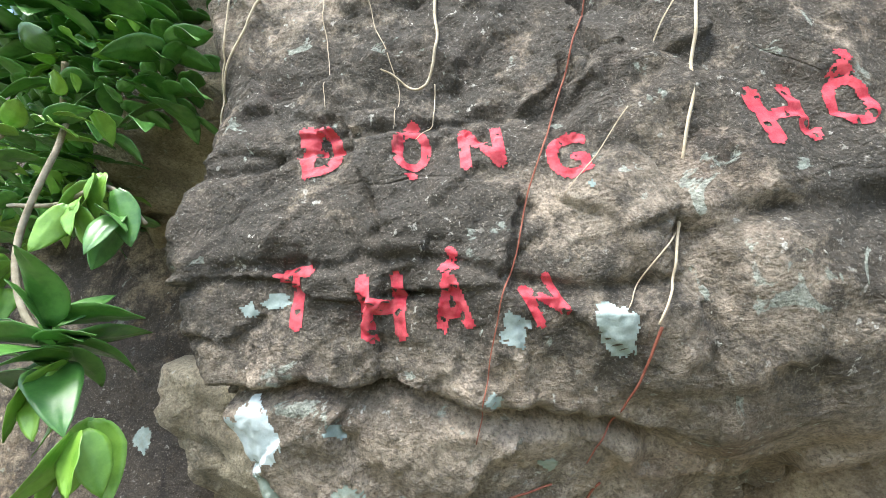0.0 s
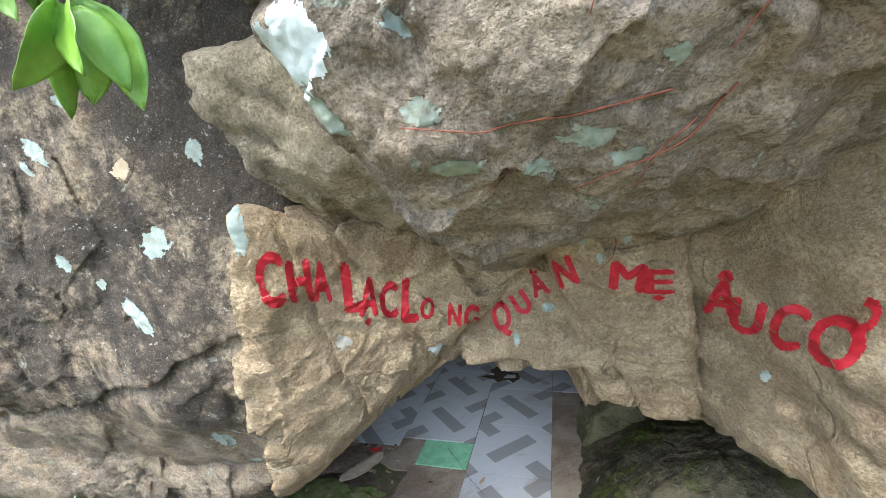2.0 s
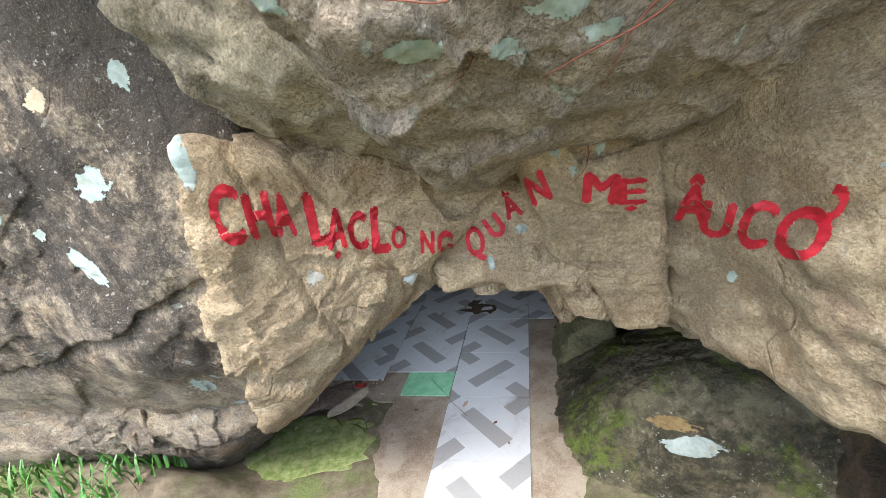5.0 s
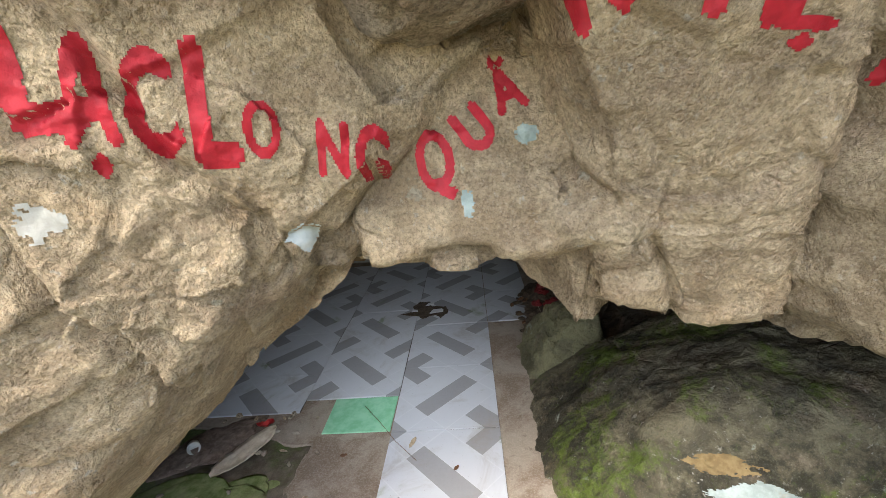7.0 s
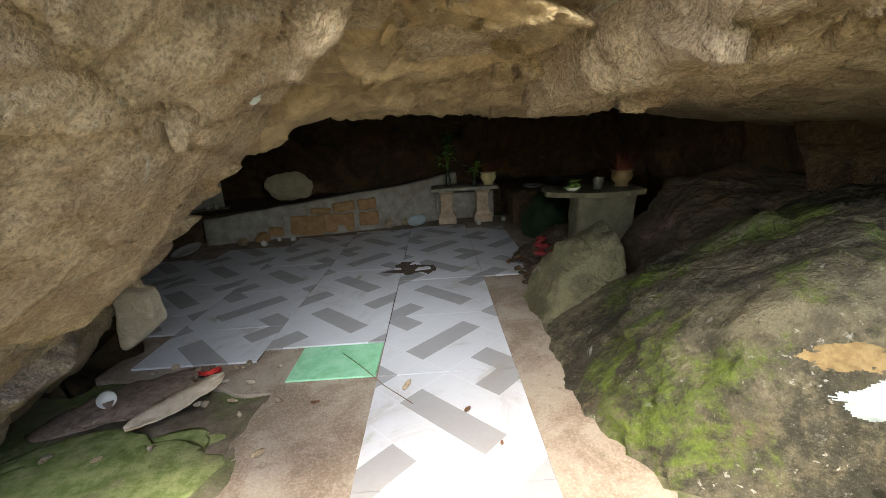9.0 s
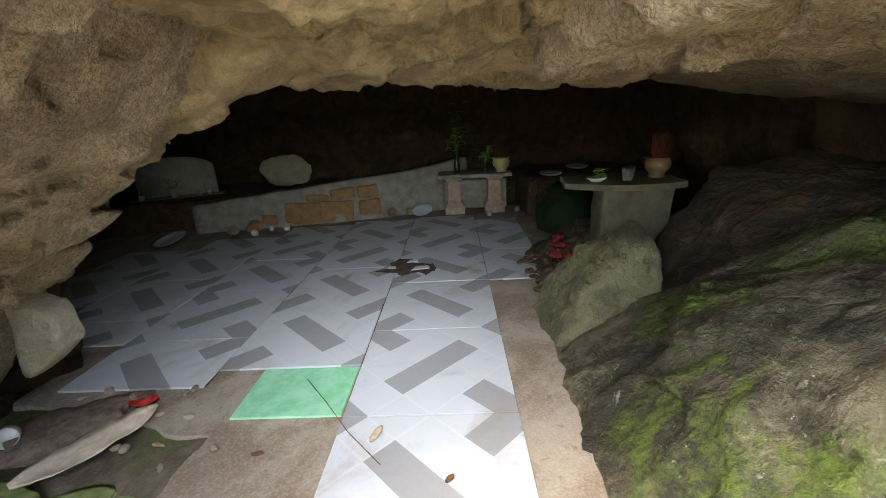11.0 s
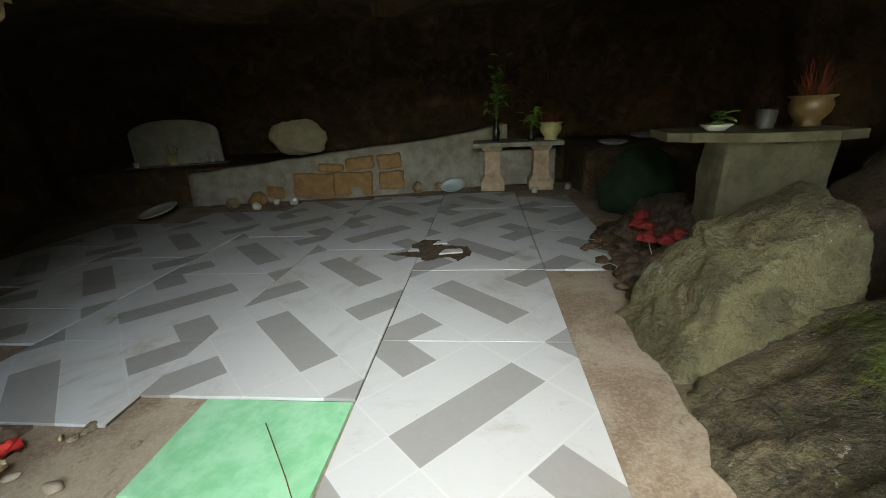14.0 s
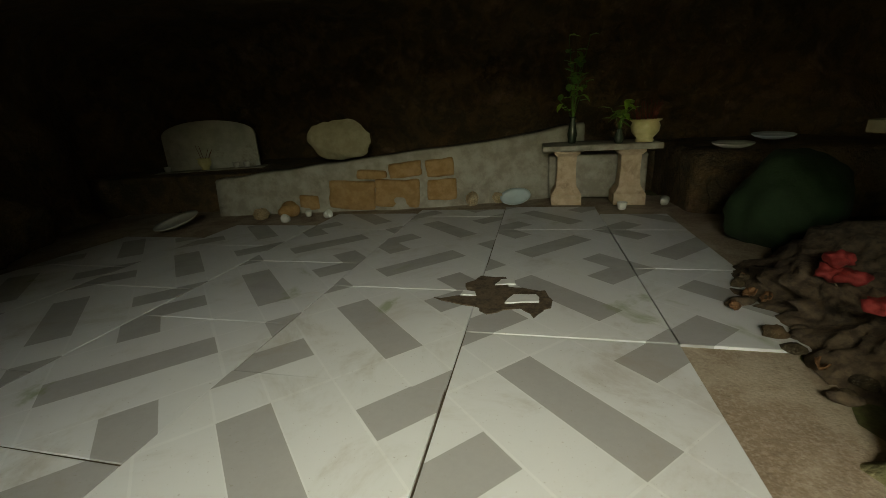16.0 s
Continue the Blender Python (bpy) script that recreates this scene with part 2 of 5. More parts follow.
def fractal(p, scale, octaves, seed, gain=0.5):
    total, amp = 0.0, 1.0
    for k in range(octaves):
        total = total + amp * value_noise(p * scale + 17.3 * k, seed + k)
        scale, amp = scale * 2.03, amp * gain
    return total


def chips(p, scale, seed):
    """Flat chipped facets: each cell of a jittered lattice carries a plane of its own."""
    q = p * scale
    base = np.floor(q).astype(np.int64)
    best, out = np.full(len(p), 1e9), np.zeros(len(p))
    for dx in (-1, 0, 1):
        for dy in (-1, 0, 1):
            for dz in (-1, 0, 1):
                c = base + np.array((dx, dy, dz))
                j = np.stack([lattice(c[:, 0], c[:, 1], c[:, 2], seed + k) for k in range(3)], 1)
                rel = q - (c + 0.5 + 0.45 * j)
                d = (rel * rel).sum(1)
                g = np.stack([lattice(c[:, 0], c[:, 1], c[:, 2], seed + 5 + k) for k in range(3)], 1)
                value = (rel * g).sum(1) + 0.35 * lattice(c[:, 0], c[:, 1], c[:, 2], seed + 9)
                near = d < best
                best, out = np.where(near, d, best), np.where(near, value, out)
    return out


SPHERES = {}


def sphere(level):
    if level not in SPHERES:
        bm = bmesh.new()
        bmesh.ops.create_icosphere(bm, subdivisions=level, radius=1.0)
        bm.verts.ensure_lookup_table()
        SPHERES[level] = (np.array([v.co[:] for v in bm.verts]), np.array([[v.index for v in f.verts] for f in bm.faces]))
        bm.free()
    return SPHERES[level]


def mesh_of(name, verts, faces, smooth=True):
    me = bpy.data.meshes.new(name)
    me.from_pydata([tuple(v) for v in verts], [], [tuple(f) for f in faces])
    me.polygons.foreach_set("use_smooth", [smooth] * len(me.polygons))
    me.update()
    return me


SURFACES = {}


def boulder(name, centre, planes, mat, label, level=7, hard=14.0, lumps=0.05, chip=0.03, fine=0.012, seed=1, cracks=(), scale=1.0, category="boulder"):
    """A boulder cut by planes (normal, point on it), with rounded edges, lumps, chipped facets and cracks
    (normal, point on it, width, depth)."""
    d, faces = sphere(level)
    c = np.array(centre)
    total = np.zeros(len(d))
    for nx, ny, nz, px, py, pz in planes:
        n = np.array((nx, ny, nz)) / math.sqrt(nx * nx + ny * ny + nz * nz)
        reach = float(n @ (np.array((px, py, pz)) - c))
        total += np.maximum(d @ n, 0.0) ** hard / reach ** hard
    r = total ** (-1.0 / hard)
    p = c + d * r[:, None]
    push = lumps * fractal(p, 1.7 * scale, 3, seed) + chip * chips(p + 0.12 * fractal(p, 2.0, 2, seed + 40)[:, None], 2.6 * scale, seed + 3)
    push += 0.45 * chip * chips(p, 6.5 * scale, seed + 13) + fine * fractal(p, 9.0 * scale, 4, seed + 21, 0.6)
    warp = 0.06 * fractal(p, 2.2, 4, seed + 31)
    for nx, ny, nz, px, py, pz, width, depth in cracks:
        n = np.array((nx, ny, nz)) / math.sqrt(nx * nx + ny * ny + nz * nz)
        off = (p - np.array((px, py, pz))) @ n + warp
        push -= depth * np.exp(-((off / width) ** 2)) - 0.15 * depth * (off > 0)
    p = p + d * push[:, None]
    ob = new(name, mesh_of(name, p, faces))
    ob.data.materials.append(mat)
    SURFACES[ob.name] = (p, faces)
    return tagged(ob, label, category)

# ---- the rocks of the cave mouth ----
overhang = boulder("overhang_boulder", (0.9, -1.7, 3.85), [
    (0, -1, 0.05, 0.9, -2.76, 3.5), (0.05, -0.93, -0.36, 0.7, -2.68, 3.02), (0.24, -0.62, -0.75, 0.62, -2.58, 2.83), (0.12, -0.2, -0.97, 0.7, -2.1, 2.54),
    (-1, -0.12, -0.1, 0.22, -2.6, 3.6), (-0.78, -0.2, -0.55, 0.37, -2.65, 3.08), (1, -0.1, 0.1, 1.75, -2.6, 3.7),
    (0, 0, 1, 0, 0, 5.6), (0, 1, 0, 0, -0.2, 4)], rock_crust,
    "huge overhanging grey boulder with red painted words", 8, 26, 0.05, 0.045, 0.014, 3,
    [(0.12, 0, 1, 0.6, -2.7, 3.14, 0.022, 0.075), (0.1, 0, 1, 0.5, -2.7, 3.48, 0.014, 0.02), (-0.1, 0, 1, 1.2, -2.7, 3.88, 0.02, 0.02), (0.95, 0, 0.3, 1.5, -2.75, 3.86, 0.025, 0.14)])
capstone = boulder("capstone_boulder", (2.7, -1.6, 4.0), [
    (-1, -0.05, 0.2, 1.32, -2.6, 3.7), (0.06, -1, 0.05, 2.0, -2.76, 3.8), (0.1, -0.85, -0.5, 1.7, -2.68, 3.16), (0, -0.3, -0.95, 1.7, -2.2, 2.95),
    (1, 0, 0, 4.8, 0, 4), (0, 0, 1, 0, 0, 5.4), (0, 1, 0, 0, -0.2, 4)], rock_crust,
    "grey weathered boulder with a red painted word beside a crack", 7, 16, 0.05, 0.045, 0.014, 8,
    [(0, 0, 1, 1.9, -2.7, 3.55, 0.03, 0.05)])
upper = boulder("upper_boulder", (-0.4, -1.8, 4.7), [
    (1, -0.1, 0, 0.3, -2.6, 4.4), (0, -1, 0.1, 0, -2.6, 4.4), (0.1, -0.3, -0.95, 0, -2.5, 4.2), (-1, -0.3, 0.2, -0.55, -2.2, 4.5),
    (0, 0, 1, 0, 0, 5.6), (0, 1, 0, 0, -0.8, 4)], rock_under, "buff boulder resting high among the foliage", 6, 12, 0.05, 0.04, 0.012, 12)
ledge = boulder("ledge_rock", (0.0, -1.5, 3.1), [
    (-0.15, -0.95, -0.25, -0.05, -2.17, 2.93), (-0.1, -0.4, -0.9, 0.05, -1.8, 2.68), (-0.93, 0, -0.36, -0.33, -2.1, 3.2), (1, -0.1, 0.1, 0.5, -2, 3),
    (0, -0.3, 1, 0, -2.1, 3.36), (0, 1, 0, 0, -0.6, 3)], rock_under, "buff layered rock wedged under the overhanging boulder", 6, 14, 0.03, 0.04, 0.012, 14,
    [(0.5, 0, 1, 0, -2, 2.95, 0.02, 0.03), (0.5, 0, 1, 0, -2, 3.15, 0.02, 0.03)])
# added to fill the shadowed gap between overhang and pillar
cleft_fill = boulder("cleft_fill_boulder", (-0.1, -1.2, 3.7), [
    (0.1, -1, 0.1, -0.1, -1.6, 3.6), (-1, 0, 0, -0.8, -1.5, 3.6), (1, 0, 0, 0.5, -1.5, 3.6), (0, 0, 1, 0, 0, 4.6), (0, 0, -1, 0, 0, 2.9), (0, 1, 0, 0, -0.6, 3.6)], rock_pillar,
    "boulder added to fill the shadowed cleft behind the foliage", 6, 14, 0.05, 0.04, 0.012, 16)
pillar = boulder("pillar_boulder", (-2.2, -1.3, 2.7), [
    (0.04, -1, 0.2, -0.65, -2.26, 2.75), (0.04, -0.9, -0.5, -0.9, -2.2, 2.4), (1, -0.1, -0.13, -0.3, -2.0, 2.5), (-1, -0.2, 0, -4.6, -1, 2),
    (0, 0, 1, 0, 0, 6.2), (0.05, -0.4, -0.9, -1.4, -1.78, 0.98), (0, 0.2, -1, -1.2, -1.2, 0.7), (0.1, 1, 0, -0.8, -0.75, 3), (0.1, -1, -0.08, -1, -1.82, 1.3), (0.66, 0, -0.72, -0.72, -1.7, 1.1)], rock_pillar,
    "tall dark grey boulder with pale lichen patches", 8, 20, 0.08, 0.02, 0.009, 5,
    [(-0.3, 0, 0.95, -1.43, -1.64, 1.83, 0.03, 0.09), (0.8, 0, 0.35, -1.85, -1.6, 1.5, 0.025, 0.06)])
base_rock = boulder("base_boulder", (-2.2, -1.1, 1.0), [
    (0.12, -1, 0.1, -1.2, -1.42, 0.9), (0.1, -0.8, -0.6, -1.2, -1.36, 0.6), (0.66, -0.1, -0.72, -0.72, -1.5, 1.1), (0, -0.6, 0.8, -1.5, -1.7, 1.45), (-1, 0, 0, -4.4, 0, 1), (0, 0, -1, 0, 0, -0.2),
    (0.3, 1, 0, -1.5, -0.5, 1)], rock_pillar, "weathered boulder at the foot of the rock wall", 7, 18, 0.06, 0.06, 0.014, 9)
lintel_left = boulder("lintel_block", (-0.05, -0.9, 2.15), [
    (0.5, -0.82, -0.22, -0.25, -1.93, 2.5), (-1, -0.2, 0.13, -0.5, -1.93, 2.4), (0.68, -0.1, -0.7, -0.06, -1.4, 1.55), (0, -0.3, -1, -0.5, -1.6, 0.95),
    (1, 0, 0, 0.75, -1, 2), (0.42, -0.2, 1, 0, -1.7, 2.66), (0.2, -0.97, -0.1, -0.4, -2.02, 1.9), (0.3, 1, -0.2, 0, -0.8, 1.6)], rock_tan,
    "tan rock block over the cave mouth with red painted words", 8, 18, 0.03, 0.06, 0.012, 20,
    [(0.4, 0, 1, -0.2, -1, 1.3, 0.03, 0.05), (1, 0.2, 0.12, -0.14, -1.8, 1.9, 0.016, 0.06), (0.95, 0, 0.3, 0.22, -1.6, 2.0, 0.016, 0.04)])
lintel_mid = boulder("keystone_rock", (0.6, -0.6, 2.2), [
    (-0.1, -0.85, 0.32, 0.57, -1.34, 1.95), (0, -0.15, -1, 0.57, -1.35, 1.79), (-1, 0, 0, 0.05, -1, 2), (1, 0, 0, 1.2, -1, 2),
    (0, -0.25, 1, 0.5, -1.3, 2.46), (0, 1, 0, 0, -0.1, 2)], rock_tan,
    "hollowed tan rock over the cave mouth with red painted words", 7, 14, 0.04, 0.05, 0.01, 23,
    [(1, 0, -0.25, 0.45, -1.3, 2.3, 0.016, 0.05)])
lintel_right = boulder("lintel_slab", (1.28, -0.85, 2.15), [
    (0, -0.93, -0.33, 1.25, -1.6, 2.35), (1, -0.15, 0.14, 1.54, -1.5, 1.9), (0, -0.1, -1, 1.4, -1.35, 1.5), (-1, -0.25, -0.3, 0.98, -1.5, 2.1),
    (-0.5, 0, 0.85, 1.18, -1.68, 2.74), (0, 1, 0, 0, -0.1, 2)], rock_tan,
    "pale tan rock slab over the cave mouth with a red painted word", 8, 20, 0.025, 0.055, 0.012, 27,
    [(0.9, 0, 0.5, 1.12, -1.4, 1.85, 0.014, 0.04)])
right_boulder = boulder("right_boulder", (3.0, -0.9, 2.1), [
    (-0.85, -0.45, -0.25, 1.7, -1.95, 2.36), (-0.35, -0.94, 0, 1.8, -2.2, 2.6), (-0.15, 0, -1, 2.0, -1.9, 1.38), (1, 0, 0, 5.2, 0, 2),
    (-0.15, -0.1, 1, 1.8, -2.1, 3.0), (0, 1, 0, 0, 1.4, 2)], rock_right,
    "large brown leaning boulder with red painted words", 7, 16, 0.04, 0.045, 0.012, 31)
jamb = boulder("jamb_boulder", (-1.75, -0.3, 1.0), [
    (0.1, -0.9, -0.42, -0.7, -1.25, 1.45), (0.66, 0.1, -0.72, -0.56, -1.3, 1.11), (0, 0, 1, 0, 0, 1.9), (-1, 0, 0, -4, 0, 1), (0, 0, -1, 0, 0, -0.3),
    (0.25, 1, 0, -0.8, 0.15, 1), (1, 0, 0.2, -0.2, 0, 1.4)], rock_tan,
    "tan leaning rock beside the cave mouth", 7, 16, 0.05, 0.09, 0.014, 35,
    [(0.25, 0, 1, -1.2, 0, 0.55, 0.035, 0.1), (0.2, 0, 1, -0.9, 0, 0.85, 0.03, 0.08), (0.3, 0.1, 1, -0.6, 0, 1.15, 0.03, 0.07)])
knob = boulder("jamb_stone", (-1.22, 0.06, 0.5), [
    (1, 0.2, 0.15, -1.15, 0, 0.5), (0, -1, 0.1, -1.2, -0.03, 0.5), (0.3, 0, 1, -1.2, 0, 0.61), (0.6, 0, -0.8, -1.18, 0, 0.4), (-1, 0, 0, -1.36, 0, 0.4), (0, 1, 0, 0, 0.13, 0.4)],
    rock_pale, "pale rounded stone knob on the rock wall", 5, 7, 0.008, 0.01, 0.004, 37, scale=2.0, category="stone")
roof = boulder("roof_boulder", (0.7, -0.2, 2.0), [
    (0, -0.2, -1, 0.5, 0.45, 1.45), (-0.25, 0.05, -1, -0.1, 0.1, 1.47), (0.2, 0, -1, 1.9, 0.9, 1.28), (0, -1, 0, 0, -1.2, 2), (0, 1, -0.15, 0, 0.85, 1.6),
    (-1, 0, 0, -2.6, 0, 2), (1, 0, 0, 3.0, 0, 2), (0, 0, 1, 0, 0, 3.2)], rock_roof,
    "brown rough rock roof behind the cave mouth", 7, 12, 0.07, 0.11, 0.016, 41)
moss_rock = boulder("mossy_boulder", (2.4, -0.1, -0.1), [
    (-0.76, -0.05, 0.65, 1.42, -0.3, 0.46), (-0.45, 0.35, 1, 1.5, -0.35, 0.55), (0, 0, 1, 2.0, 0, 0.86), (-0.25, -1, 0.35, 1.5, -0.9, 0.15), (1, 0, 0, 4.5, 0, 0),
    (0, 1, 0.2, 0, 0.7, 0.4), (0, 0, -1, 0, 0, -0.6)], rock_moss, "low mossy boulder on the floor beside the tiled path", 7, 10, 0.05, 0.04, 0.012, 44)
groove_rock = boulder("grooved_rock", (1.48, 0.82, 0.1), [
    (-0.9, -0.1, 0.45, 1.12, 0.8, 0.1), (-0.5, -0.15, 0.86, 1.35, 0.8, 0.42), (1, 0, 0.2, 1.72, 0.8, 0.4), (0.1, -1, 0.1, 1.5, 0.62, 0.2), (0, 1, 0.2, 0, 1.06, 0.3),
    (0, 0, -1, 0, 0, -0.4)], rock_olive, "olive rock with scratched grooves beside the tiles", 6, 12, 0.025, 0.03, 0.008, 47,
    [(0.5, -0.2, 0.8, 1.3 + 0.05 * k, 0.8, 0.38 + 0.028 * k, 0.006, 0.008) for k in range(5)], scale=1.6)
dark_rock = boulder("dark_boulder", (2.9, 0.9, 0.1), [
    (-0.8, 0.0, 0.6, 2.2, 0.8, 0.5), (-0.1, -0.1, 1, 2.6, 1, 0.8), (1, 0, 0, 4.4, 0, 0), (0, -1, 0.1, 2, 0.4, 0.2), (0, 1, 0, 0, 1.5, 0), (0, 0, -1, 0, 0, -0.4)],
    rock_shaded, "brown boulder in the cave, darkened for shade", 6, 14, 0.05, 0.05, 0.012, 50)

corner_rock = boulder("corner_boulder", (-1.0, 0.18, 1.75), [
    (0.42, -0.05, -0.9, -0.44, 0.1, 1.34), (0, -1, -0.1, -0.5, 0.0, 1.4), (0, 1, 0, -0.5, 0.36, 1.5), (0, 0, 1, 0, 0, 2.4), (1, 0, 0, 0.2, 0, 1.6), (-1, 0, 0, -2.3, 0, 1.5), (0, 0, -1, 0, 0, 0.7)],
    rock_roof, "tan rock hanging under the cave roof", 6, 14, 0.04, 0.06, 0.012, 58)
# added out of view, to keep light off the cave's right side
light_blocker = boulder("blocker_boulder", (3.9, -0.9, 0.6), [
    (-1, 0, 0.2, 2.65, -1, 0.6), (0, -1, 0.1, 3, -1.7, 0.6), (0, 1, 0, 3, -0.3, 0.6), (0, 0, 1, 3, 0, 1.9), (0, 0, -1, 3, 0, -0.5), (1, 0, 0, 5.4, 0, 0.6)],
    rock_shaded, "unseen added boulder blocking light under the leaning rock", 6, 14, 0.06, 0.05, 0.012, 53)


def cave_shell():
    """The cave's wall and roof, open towards the mouth."""
    d, faces = sphere(7)
    c, hard = np.array((-0.6, 3.0, 0.6)), 7.0
    total = np.zeros(len(d))
    for nx, ny, nz, px, py, pz in [(-1, 0, 0.25, -5.0, 3, 0.5), (1, 0, 0.25, 3.4, 3, 0.5), (0, 1, 0.3, 0, 5.7, 0.7), (0, -0.1, 1, 0, 3, 1.95),
                                   (0, 0, -1, 0, 3, -0.5), (0, -1, 0, 0, 0.35, 1), (-0.8, -0.6, 0, -2.6, 0.6, 1)]:
        n = np.array((nx, ny, nz)) / math.sqrt(nx * nx + ny * ny + nz * nz)
        total += np.maximum(d @ n, 0.0) ** hard / float(n @ (np.array((px, py, pz)) - c)) ** hard
    r = total ** (-1.0 / hard)
    p = c + d * r[:, None]
    p = p - d * (0.22 * np.abs(fractal(p, 0.9, 3, 61)) + 0.12 * chips(p, 1.3, 63) + 0.02 * fractal(p, 6.0, 3, 66))[:, None]
    mid = p[faces].mean(1)
    opening = (mid[:, 1] < 0.95) & (mid[:, 0] > -1.7) & (mid[:, 0] < 2.9) & (mid[:, 2] < 1.7)
    inner = faces[~opening][:, ::-1]
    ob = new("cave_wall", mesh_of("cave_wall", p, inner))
    ob.data.materials.append(rock_cave_unlit)
    thick = ob.modifiers.new("thickness", "SOLIDIFY")
    thick.thickness, thick.offset = 0.5, -1.0
    return tagged(ob, "brown rough cave wall and roof, darkened as unlit", "cave", kind="structure")


cave_shell()


# ---- ground and floor ----
def smooth(a, b, v):
    t = np.clip((v - a) / (b - a), 0, 1)
    return t * t * (3 - 2 * t)


def ground_height(x, y):
    rise = 0.5 * smooth(-1.65, -2.2, y) + 0.55 * smooth(-2.3, -3.1, y)
    left = 0.5 * smooth(-1.0, -2.0, x) * smooth(-0.9, -1.5, y)
    return np.maximum(rise, left) - 0.012


def ground():
    def line(lo, hi, step, far):
        near = np.arange(lo, hi + step / 2, step)
        out = [step * 1.35 ** k for k in range(1, 40)]
        out = np.cumsum(out)
        out = out[out < far]
        return np.concatenate([lo - out[::-1], near, hi + out])

    xs, ys = line(-4.0, 3.0, 0.05, 300), line(-4.5, 2.0, 0.05, 300)
    gx, gy = np.meshgrid(xs, ys)
    x, y = gx.ravel(), gy.ravel()
    p = np.stack([x, y, np.zeros_like(x)], 1)
    z = ground_height(x, y)
    bumpy = np.where((x > -0.55) & (x < 1.3) & (y > -1.7), 0.0, 1.0) * smooth(30.0, 6.0, np.hypot(x, y))
    z = z + bumpy * (0.02 * fractal(p, 1.6, 3, 71) + 0.012 * fractal(p, 7.0, 3, 75) - 0.015)
    w = len(xs)
    faces = [(j * w + i, j * w + i + 1, (j + 1) * w + i + 1, (j + 1) * w + i) for j in range(len(ys) - 1) for i in range(w - 1)]
    ob = new("ground", mesh_of("ground", np.stack([x, y, z], 1), faces))
    ob.data.materials.append(ground_mat)
    return tagged(ob, "damp brown soil with green moss", "ground", kind="structure")


ground()


def blob_outline(cx, cy, rx, ry, seed, count=40, rough=0.22, turn=0.0):
    ring = []
    for k in range(count):
        a = 2 * math.pi * k / count
        r = 1 + rough * (noise.noise((1.3 * math.cos(a), 1.3 * math.sin(a), seed)) + 0.6 * noise.noise((4 * math.cos(a), 4 * math.sin(a), seed + 9)))
        x, y = rx * r * math.cos(a), ry * r * math.sin(a)
        ring.append((cx + x * math.cos(turn) - y * math.sin(turn), cy + x * math.sin(turn) + y * math.cos(turn)))
    return ring


def slab_mesh(name, ring, low, high, bevel=0.006):
    bm = bmesh.new()
    bottom = [bm.verts.new((x, y, low)) for x, y in ring]
    f = bm.faces.new(bottom)
    out = bmesh.ops.extrude_face_region(bm, geom=[f])
    for v in (e for e in out["geom"] if isinstance(e, bmesh.types.BMVert)):
        v.co.z = high
    bmesh.ops.recalc_face_normals(bm, faces=bm.faces)
    if bevel:
        edges = [e for e in bm.edges if all(abs(v.co.z - high) < 1e-6 for v in e.verts)]
        bmesh.ops.bevel(bm, geom=edges, offset=bevel, segments=2, affect="EDGES", profile=0.6)
    me = bpy.data.meshes.new(name)
    bm.to_mesh(me)
    bm.free()
    return me


def slab(name, ring, low, high, mat, label, category="", kind="", bevel=0.006):
    ob = new(name, slab_mesh(name, ring, low, high, bevel))
    ob.data.materials.append(mat)
    return tagged(ob, label, category, kind=kind)


def ragged(points, seed, amount=0.02, step=0.05):
    """A polygon with its sides broken up a little."""
    ring = []
    for k, a in enumerate(points):
        b = points[(k + 1) % len(points)]
        count = max(1, int(math.dist(a, b) / step))
        for j in range(count):
            f = j / count
            x, y = a[0] + (b[0] - a[0]) * f, a[1] + (b[1] - a[1]) * f
            s = amount * noise.noise((x * 6, y * 6, seed)) + 0.6 * amount * noise.noise((x * 17, y * 17, seed))
            t = amount * noise.noise((x * 6, y * 6, seed + 5)) + 0.6 * amount * noise.noise((x * 17, y * 17, seed + 5))
            ring.append((x + s, y + t))
    return ring


slab("concrete_floor", ragged([(-0.62, -0.55), (-0.45, -1.0), (-0.25, -1.62), (1.15, -1.62), (1.2, -0.8), (1.06, -0.1), (1.12, 0.7), (1.2, 1.6), (1.6, 2.6), (2.2, 4.6),
     (-4.2, 4.6), (-4.2, 1.6), (-1.75, 0.2), (-0.9, 0.0), (-0.58, -0.1)], 3, 0.05), -0.08, -0.004, concrete_mat,
     "brown stained rough concrete floor", "floor", "structure")
floor = tagged(new("tiled_floor"), "floor of large white tiles printed with grey bars", "floor", kind="structure")
TILE = 0.8


def tile_mesh(name, x0, y0, x1, y1, turned):
    """One tile or the part of it that was laid, about its lower left corner, with its print."""
    me = slab_mesh(name, [(x0, y0), (x1, y0), (x1, y1), (x0, y1)], 0.0, 0.012, 0.0018)
    layer = me.uv_layers.new(name="print")
    for loop in me.loops:
        v = me.vertices[loop.vertex_index].co
        u, w = v.x / TILE, v.y / TILE
        layer.data[loop.index].uv = (1 - w, u) if turned else (u, w)
    me.materials.append(tile_mat)
    return me


